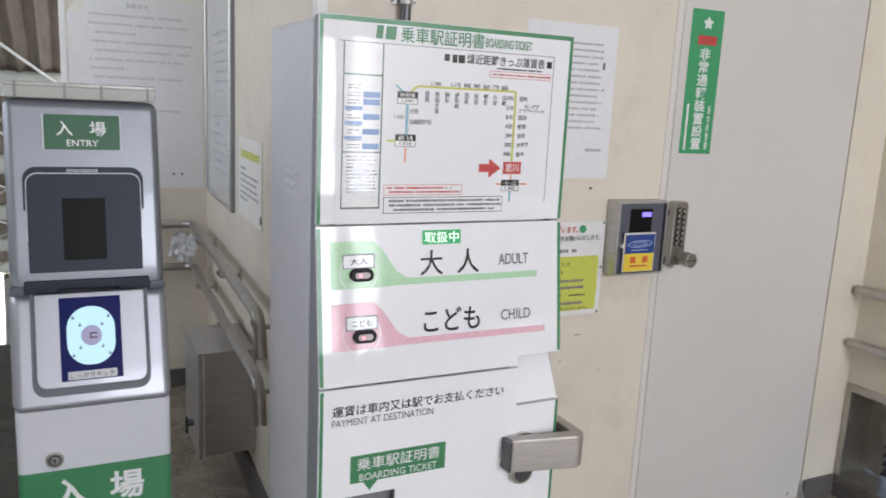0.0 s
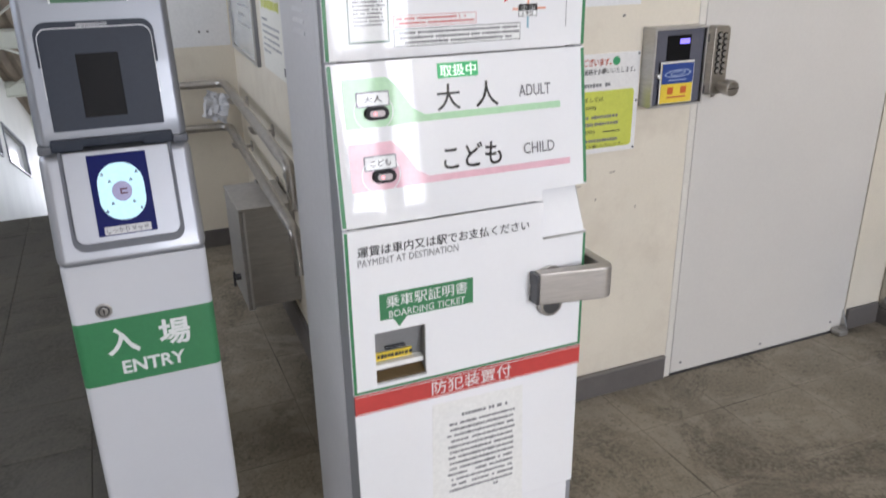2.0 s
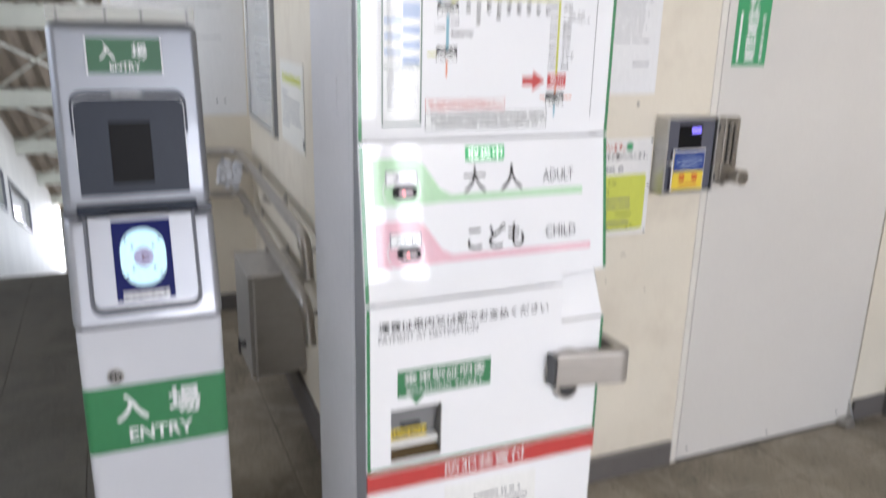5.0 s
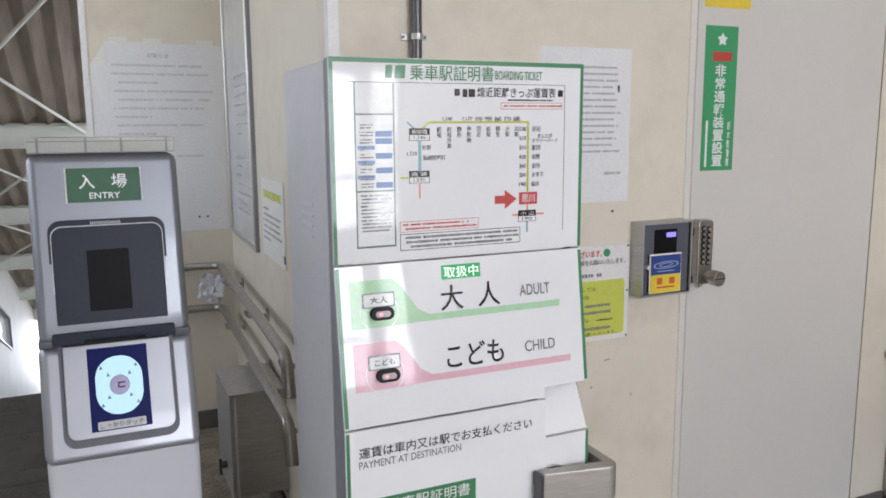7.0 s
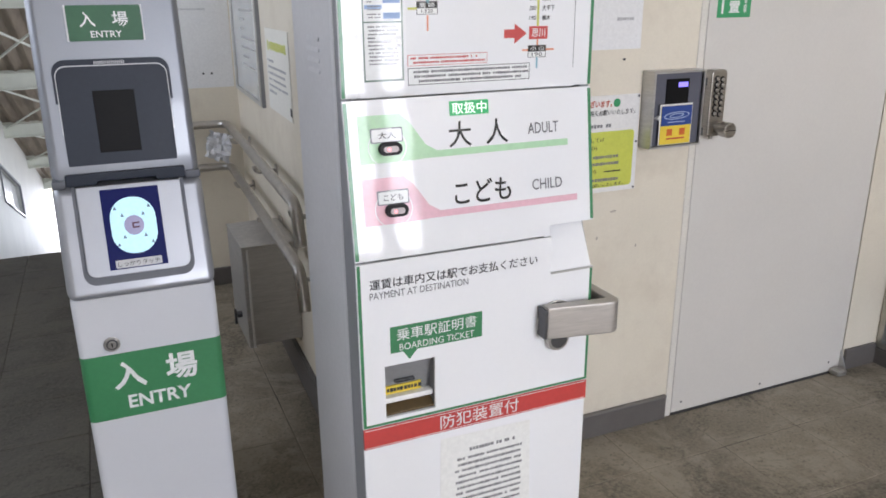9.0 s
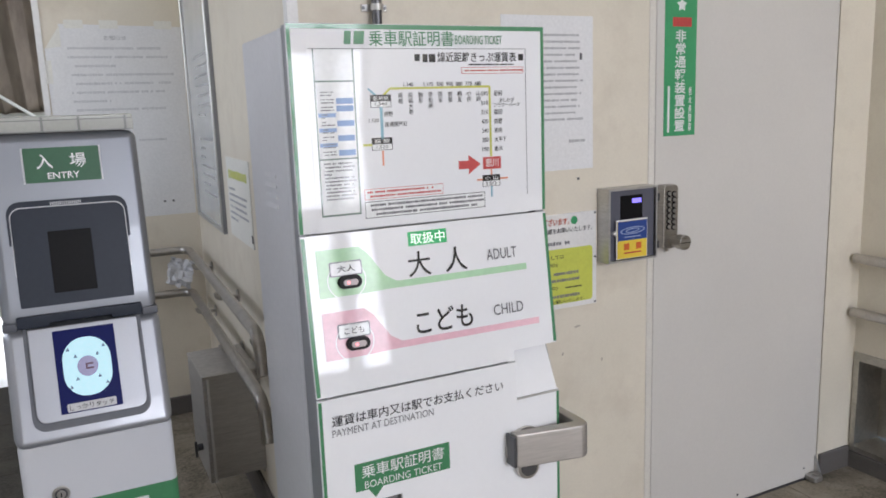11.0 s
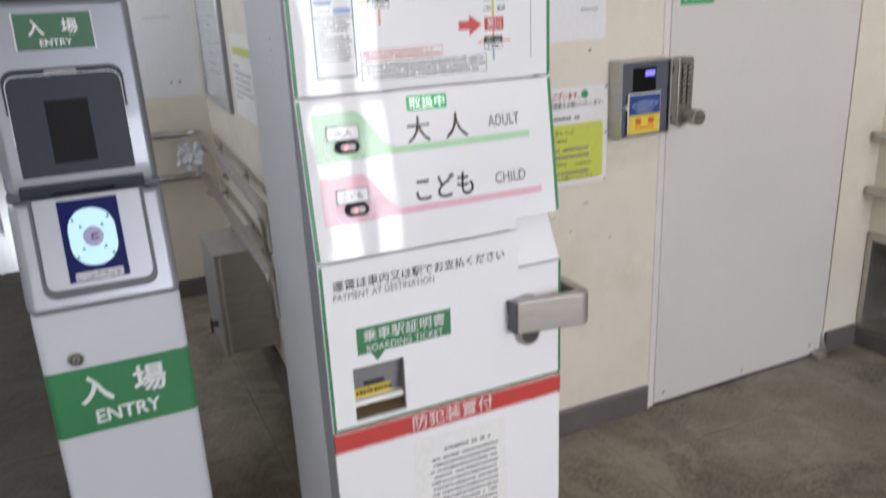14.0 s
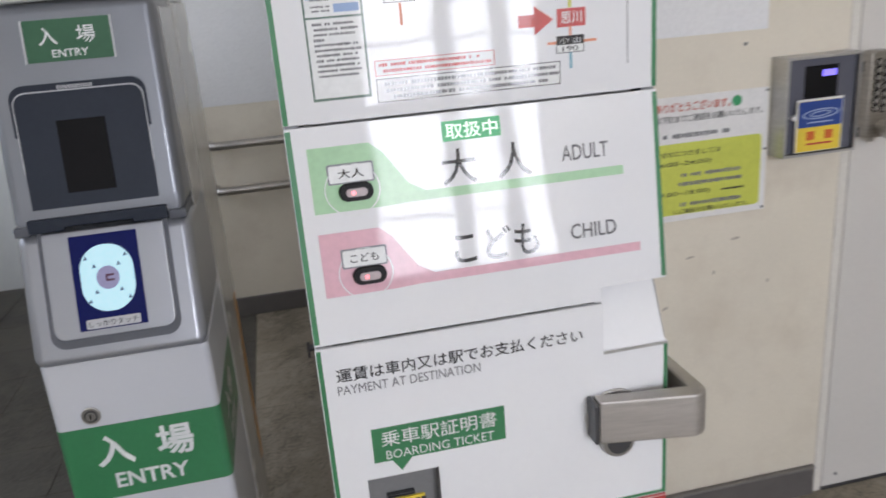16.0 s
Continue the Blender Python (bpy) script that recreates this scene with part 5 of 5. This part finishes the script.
def right_rail(z, y_end):
    r = thing("handrail", (RIGHT_X - 0.04, 0.6, z), "satin stainless steel handrail on the cream wall", "handrail", group="handrails on the right wall")
    x = RIGHT_X - 0.044
    part("rail", tube(bmesh.new(), [(x, y_end, z), (x, -2.0, z)], RAIL_R), RAILSTEEL, r)
    part("rail_cap", tube(bmesh.new(), [(x, y_end + 0.0005, z), (x, y_end + 0.035, z)], RAIL_R * 0.96), RAILSTEEL, r)
    for y in (1.56, 0.6, -0.4, -1.4):
        b = part("bracket", tube(bmesh.new(), [*bend((x, y, z - 0.012), (x, y, z - 0.055), (RIGHT_X, y, z - 0.055), 0.025), (RIGHT_X, y, z - 0.055)], 0.010, 10), RAILSTEEL, r)
        part("bracket_plate", disc(bmesh.new(), (RIGHT_X, y, z - 0.055), 0.026, 0.005, axis="x", n=18), RAILSTEEL, b)


right_rail(0.797, 1.742)
right_rail(0.602, 1.742)

# crumpled paper stuck between the rails at the corner
rnd = random.Random(5)
bm = bmesh.new()
bmesh.ops.create_grid(bm, x_segments=9, y_segments=9, size=0.060)
for v in bm.verts:
    v.co = Vector((v.co.x * 0.9, v.co.y * 1.0, 0)) + Vector((rnd.uniform(-1, 1), rnd.uniform(-1, 1), 2.4 * rnd.uniform(-1, 1))) * 0.006
    v.co.z += 0.16 * abs(v.co.x) - 2.0 * v.co.y ** 2
bm.transform(Matrix.Translation((0.440, 3.525, 0.700)) @ Euler((radians(68), radians(12), radians(-24))).to_matrix().to_4x4())
bmesh.ops.solidify(bm, geom=bm.faces[:], thickness=0.0015)
solid("crumpled_paper", bm, material("crumpled_white_paper", (0.62, 0.62, 0.63), 0.7, vary=0.15, size=30, tint=(0.30, 0.31, 0.33, 25)), "crumpled white paper stuck on the handrail", "paper", kind="thing")

# steel box under the rails
BOXSTEEL = material("dim_brushed_steel", (0.52, 0.505, 0.485), 0.45, metal=0.75, vary=0.1, size=8, fine=0.1, grain=50, stretch=(1, 1, 12))
sb = thing("steel_box", (0.44, 2.65, 0.187), "stainless steel cabinet box fixed to the side wall", "cabinet box")
BX, BY0, BY1, BZ0, BZ1 = 0.360, 2.500, 2.800, 0.187, 0.538
part("body", one_box(BX, side_x(2.50), BY0, BY1, BZ0, BZ1, bevel=0.003), BOXSTEEL, sb)
part("top", one_box(BX - 0.016, side_x(2.50), BY0 - 0.006, BY1 + 0.006, BZ1 + 0.0005, BZ1 + 0.009, bevel=0.002), BOXSTEEL, sb)
bd = part("door", one_box(BX - 0.0150, BX - 0.0025, BY0 - 0.001, BY1, BZ0 - 0.008, BZ1 - 0.003, bevel=0.003), BOXSTEEL, sb, "steel door")
# the edge's bright line is a glint put into a paler colour
part("door_edge", one_box(BX - 0.0020, BX + 0.006, BY0 - 0.0055, BY0 - 0.0005, BZ0 - 0.006, BZ1 - 0.002, bevel=0.0015), material("steel_edge_glint", (0.72, 0.71, 0.69), 0.35, metal=0.35, vary=0.05), sb, "steel edge with a glint in its colour")
kn = part("latch", disc(bmesh.new(), (BX - 0.015, 2.615, 0.265), 0.012, 0.018, axis="x", n=16, bevel=0.002), DARKSTEEL, bd, "dark key latch")
part("latch_wing", one_box(BX - 0.042, BX - 0.033, 2.611, 2.619, 0.230, 0.287, bevel=0.002), DARKSTEEL, kn)
part("mounting_plate", one_box(side_x(2.50) - 0.006, side_x(2.50), BY0 + 0.02, BY1 - 0.02, BZ0 - 0.02, BZ0), BOXSTEEL, sb)

# framed notice board and paper sign on the side wall
nb = thing("notice_board", (SIDE_X, 3.15, 0.96), "aluminium framed notice board with faint papers", "notice board")
ALU = material("satin_aluminium", (0.62, 0.62, 0.61), 0.35, metal=0.9, vary=0.05)
Y0, Y1, Z0, Z1 = 2.905, 3.560, 0.945, 1.96
for a in ((Y0, Y1, Z0, Z0 + 0.016), (Y0, Y1, Z1 - 0.016, Z1), (Y0, Y0 + 0.018, Z0 + 0.016, Z1 - 0.016), (Y1 - 0.018, Y1, Z0 + 0.016, Z1 - 0.016)):
    on_side(part("frame", one_box(SIDE_X - 0.020, SIDE_X, *a, bevel=0.002, seg=1), ALU, nb))
on_side(part("frame_back_edge", one_box(SIDE_X - 0.014, SIDE_X, Y0 - 0.003, Y0 - 0.0002, Z0 - 0.004, Z1), PLINTH, nb))
on_side(part("poster", one_box(SIDE_X - 0.010, SIDE_X - 0.001, Y0 + 0.018, Y1 - 0.018, Z0 + 0.016, Z1 - 0.016), material("pale_poster", (0.62, 0.645, 0.65), 0.12, vary=0.08, size=4, coat=0.5), nb, "pale poster behind clear cover"))
for i, (ya, za, zb) in enumerate(((2.95, 1.05, 1.30), (2.93, 1.36, 1.62))):
    on_side(bars("print", -(ya + 0.40), -ya, za, zb, SIDE_X - 0.010, 7, 0.3, LABELGREY, nb, seed=90 + i, facing="side"))
ps = thing("paper_sign", (SIDE_X, 2.56, 0.95), "white paper sign with a yellow heading on the side wall", "sign")
on_side(part("sheet", one_box(SIDE_X - 0.003, SIDE_X, 2.400, 2.800, 0.957, 1.231), CREAMPAPER, ps))
on_side(bars("heading", -2.775, -2.435, 1.155, 1.195, SIDE_X - 0.003, 1, 0.8, YG, ps, seed=95, facing="side"))
on_side(bars("print", -2.78, -2.435, 1.01, 1.135, SIDE_X - 0.003, 6, 0.42, SOFTPRINT, ps, seed=96, facing="side"))
on_side(part("corner_mark", one_box(SIDE_X - 0.0036, SIDE_X - 0.003, 2.40, 2.425, 0.975, 1.0), INKBLACK, ps))

# large paper notice on the end wall
ln = thing("large_notice", (0.26, BACK_Y, 0.955), "large white paper notice with a torn corner, taped to the wall", "notice")
sheet_ = prism(bmesh.new(), [(0.012, 0.958), (0.530, 0.958), (0.535, 1.745), (0.070, 1.752), (0.072, 1.665), (0.012, 1.655)], BACK_Y, BACK_Y - 0.002, axis="y")
part("sheet", sheet_, PAPER, ln)
part("folded_corner", prism(bmesh.new(), [(0.014, 1.656), (0.073, 1.745), (0.073, 1.664)], BACK_Y - 0.0022, BACK_Y - 0.006, axis="y"), CREAMPAPER, ln)
for px in (0.09, 0.22, 0.43):
    part("tape", one_box(px, px + 0.07, BACK_Y - 0.003, BACK_Y, 1.735, 1.768), CREAMPAPER, ln)
for pz in (1.24, 1.52):
    part("tape", one_box(0.006, 0.030, BACK_Y - 0.003, BACK_Y - 0.002, pz, pz + 0.09), CREAMPAPER, ln)
FAINT = material("faint_grey_print", (0.60, 0.60, 0.61), 0.7, vary=0.05)
write("お知らせ", (0.275, BACK_Y - 0.0028, 1.699), 0.085, 0.020, SOFTPRINT, ln, bold=0.01)
bars("print", 0.09, 0.49, 1.36, 1.675, BACK_Y - 0.002, 9, 0.30, FAINT, ln, seed=102)
bars("print", 0.32, 0.44, 1.275, 1.29, BACK_Y - 0.002, 1, 0.7, FAINT, ln, seed=103)
for px in (0.405, 0.440):
    part("pin", disc(bmesh.new(), (px, BACK_Y - 0.002, 1.018), 0.005, 0.002, n=8), DARKSTEEL, ln)
ln.location, ln.scale = (0.271, BACK_Y, 0.938), (1.043, 1, 1.043)

# ---- louvred recess in the right wall ----
DULLSTEEL = material("dull_brownish_steel", (0.46, 0.44, 0.40), 0.33, metal=0.9, vary=0.2, size=10, fine=0.1)
rc = thing("louvred_recess", (RIGHT_X + 0.09, 1.2, 0.064), "stainless steel lined recess with a louvred grille", "vent recess", kind="structure")
NY0, NY1, NZ0, NZ1 = 0.552, WALL_Y - 0.006, 0.066, 0.438
part("end_lining", one_box(RIGHT_X - 0.004, RIGHT_X + 0.176, NY1 - 0.004, NY1, NZ0 + 0.004, NZ1 - 0.004), DULLSTEEL, rc)
part("end_lining", one_box(RIGHT_X - 0.004, RIGHT_X + 0.176, NY0, NY0 + 0.004, NZ0 + 0.004, NZ1 - 0.004), DULLSTEEL, rc)
part("top_lining", one_box(RIGHT_X - 0.004, RIGHT_X + 0.176, NY0, NY1, NZ1 - 0.004, NZ1), DULLSTEEL, rc)
part("floor_lining", prism(bmesh.new(), [(RIGHT_X - 0.008, NZ0), (RIGHT_X - 0.008, NZ0 + 0.018), (RIGHT_X + 0.17, NZ0 + 0.010), (RIGHT_X + 0.17, NZ0)], NY0 + 0.004, NY1 - 0.004, axis="y"), DULLSTEEL, rc)
part("top_flange", one_box(RIGHT_X - 0.006, RIGHT_X - 0.001, NY0 - 0.02, NY1, NZ1 - 0.024, NZ1 + 0.006), DULLSTEEL, rc)
part("end_flange", one_box(RIGHT_X - 0.006, RIGHT_X - 0.001, NY1 - 0.020, NY1, NZ0, NZ1 - 0.024), DULLSTEEL, rc)
part("grille_post", one_box(RIGHT_X + 0.135, RIGHT_X + 0.165, NY1 - 0.085, NY1 - 0.06, NZ0 + 0.018, NZ1 - 0.004), DULLSTEEL, rc)
part("side_blank", one_box(RIGHT_X + 0.150, RIGHT_X + 0.165, NY1 - 0.06, NY1 - 0.004, NZ0 + 0.018, NZ1 - 0.004), DULLSTEEL, rc)
for i in range(9):
    z = NZ0 + 0.030 + i * 0.036
    part("slat", prism(bmesh.new(), [(RIGHT_X + 0.130, z), (RIGHT_X + 0.133, z), (RIGHT_X + 0.165, z + 0.022), (RIGHT_X + 0.162, z + 0.022)], NY0 + 0.004, NY1 - 0.085, axis="y"), DARKSTEEL, rc)

# ---- stair roof steel ----
for i, y in enumerate((5.35, 7.95, 10.50, 13.05, 15.70, 18.3)):
    z = 2.75 - SLOPE * (y - 4.5)
    b = thing("roof_beam", (-0.7, y, z - 0.3), "pale green painted steel beam under the stair roof", "beam", group="stair roof beams")
    part("web", one_box(LEFT_X, 0.0, y - 0.008, y + 0.008, z - 0.22, z - 0.01), BEAM, b)
    part("lower_flange", one_box(LEFT_X, 0.0, y - 0.075, y + 0.075, z - 0.232, z - 0.2205), BEAM, b)
    part("upper_flange", one_box(LEFT_X, 0.0, y - 0.075, y + 0.075, z - 0.05, z - 0.035), BEAM, b)
    if i < 5:
        y2 = (5.35, 7.95, 10.50, 13.05, 15.70, 18.3)[i + 1]
        z2 = 2.75 - SLOPE * (y2 - 4.5)
        for xa, xb in ((LEFT_X + 0.05, -0.05), (-0.05, LEFT_X + 0.05)):
            br = solid("brace_rod", tube(bmesh.new(), [(xa, y, z - 0.10), (xb, y2, z2 - 0.10)], 0.014, 8), BEAM, "thin crossed bracing rod under the stair roof", "rod", kind="thing", group="stair bracing rods")

# window frames in the stair wall
# opaque white fills the stair windows, its colour stands for daylight outside
DAYWHITE = material("opaque_white_for_daylight", (0.82, 0.83, 0.82), 0.25, vary=0.03)
for i, (a, b) in enumerate(((6.6, 8.65), (9.15, 11.2), (11.72, 13.75))):
    w = thing(f"window_{i + 1}", (LEFT_X - 0.06, (a + b) / 2, 0), "slanted window with a dark frame in the stair wall", "window", kind="structure")
    def lo_z(y):
        return 2.75 - SLOPE * (y - 4.5) - 3.576 + 2.2
    for (ya, za), (yb, zb) in (((a, 0), (b, 0)), ((a, 0.52), (b, 0.52)), ((a, 0), (a, 0.52)), ((b, 0), (b, 0.52))):
        part("frame_bar", tube(bmesh.new(), [(LEFT_X + 0.004, ya, lo_z(ya) + za), (LEFT_X + 0.004, yb, lo_z(yb) + zb)], 0.022, 4), PLINTH, w)
    part("pane", prism(bmesh.new(), [(a, lo_z(a)), (b, lo_z(b)), (b, lo_z(b) + 0.52), (a, lo_z(a) + 0.52)], LEFT_X - 0.07, LEFT_X - 0.06), DAYWHITE, w, "opaque white pane in place of bright daylight")

# window frames behind
for i, (xa, xb) in enumerate(((1.0, 1.68), (1.78, 2.14), (2.24, 2.54))):
    w = thing(f"window_{i + 4}", ((xa + xb) / 2, REAR_Y - 0.07, 0.5), "aluminium framed window", "window", kind="structure")
    for a in ((xa, xb, 0.5, 0.53), (xa, xb, 1.87, 1.90), (xa, xa + 0.03, 0.53, 1.87), (xb - 0.03, xb, 0.53, 1.87), (xa + 0.03, xb - 0.03, 0.95, 0.98)):
        part("frame_bar", one_box(a[0], a[1], REAR_Y - 0.04, REAR_Y - 0.01, a[2], a[3]), ALU, w)

# ---- floor tiles, 300 mm ----
def tile_mesh(name, mat_):
    bm = bmesh.new()
    box(bm, -0.1486, 0.1486, -0.1486, 0.1486, -0.010, 0.0, bevel=0.0016, seg=1)
    me = bpy.data.meshes.new(name)
    bmesh.ops.recalc_face_normals(bm, faces=bm.faces)
    bm.to_mesh(me)
    bm.free()
    me.materials.append(mat_)
    return me


floor = bpy.data.objects["floor"]
tile_me, dark_me = tile_mesh("floor_tile", TILE), tile_mesh("dark_floor_tile", DARKTILE)
rnd = random.Random(3)
rest, rest2 = bmesh.new(), bmesh.new()
for i in range(-9, 5):
    for j in range(-19, 12):
        x, y = 1.312 + 0.3 * i - 0.15 + 0.3, 1.27 + 0.3 * j - 0.15
        if x - 0.15 > RIGHT_X or y - 0.15 < REAR_Y - 0.25 or y > 4.45 or x < LEFT_X - 0.1:
            continue
        if -0.95 < x and 0.55 < y:
            t = new("tile", tile_me if x > 0.1 else dark_me)
            t.parent = floor
            t.location = Vector((x, y, rnd.uniform(-0.0012, 0.0))) - floor.location
            t.rotation_euler = (rnd.uniform(-0.003, 0.003), rnd.uniform(-0.003, 0.003), 0)
        else:
            box(rest if x > 0.1 else rest2, x - 0.148, x + 0.148, y - 0.148, y + 0.148, -0.006, 0.0)
ob = part("far_tiles", rest, TILE, floor)
tagged(ob, kind="stuff")
ob = part("far_dark_tiles", rest2, DARKTILE, floor)
tagged(ob, kind="stuff")

# scuffs on the cream wall beside the machine
SCUFF = material("grey_brown_scuff", (0.46, 0.41, 0.34), 0.7, vary=0.2, size=40)
wall = bpy.data.objects["wall_door"]
rnd = random.Random(31)
for sx, sz, w, tilt in ((0.985, 0.875, 0.030, 12), (1.06, 0.82, 0.014, 80), (1.19, 0.705, 0.022, 10), (1.25, 0.66, 0.012, 75), (1.30, 0.735, 0.026, 5), (1.13, 0.59, 0.018, 30), (1.39, 0.62, 0.012, 85), (1.44, 0.93, 0.010, 70), (0.93, 0.66, 0.020, 20)):
    bm = prism(bmesh.new(), [(w * math.cos(k) * (1 + rnd.uniform(-0.25, 0.1)) * 0.5, 0.0032 * math.sin(k) * (1 + rnd.uniform(-0.4, 0.2))) for k in (math.tau * i / 10 for i in range(10))], 0, -0.0004, axis="y")
    bm.transform(Matrix.Translation((sx, WALL_Y, sz)) @ Matrix.Rotation(radians(-tilt), 4, 'Y'))
    part("scuff", bm, SCUFF, wall)
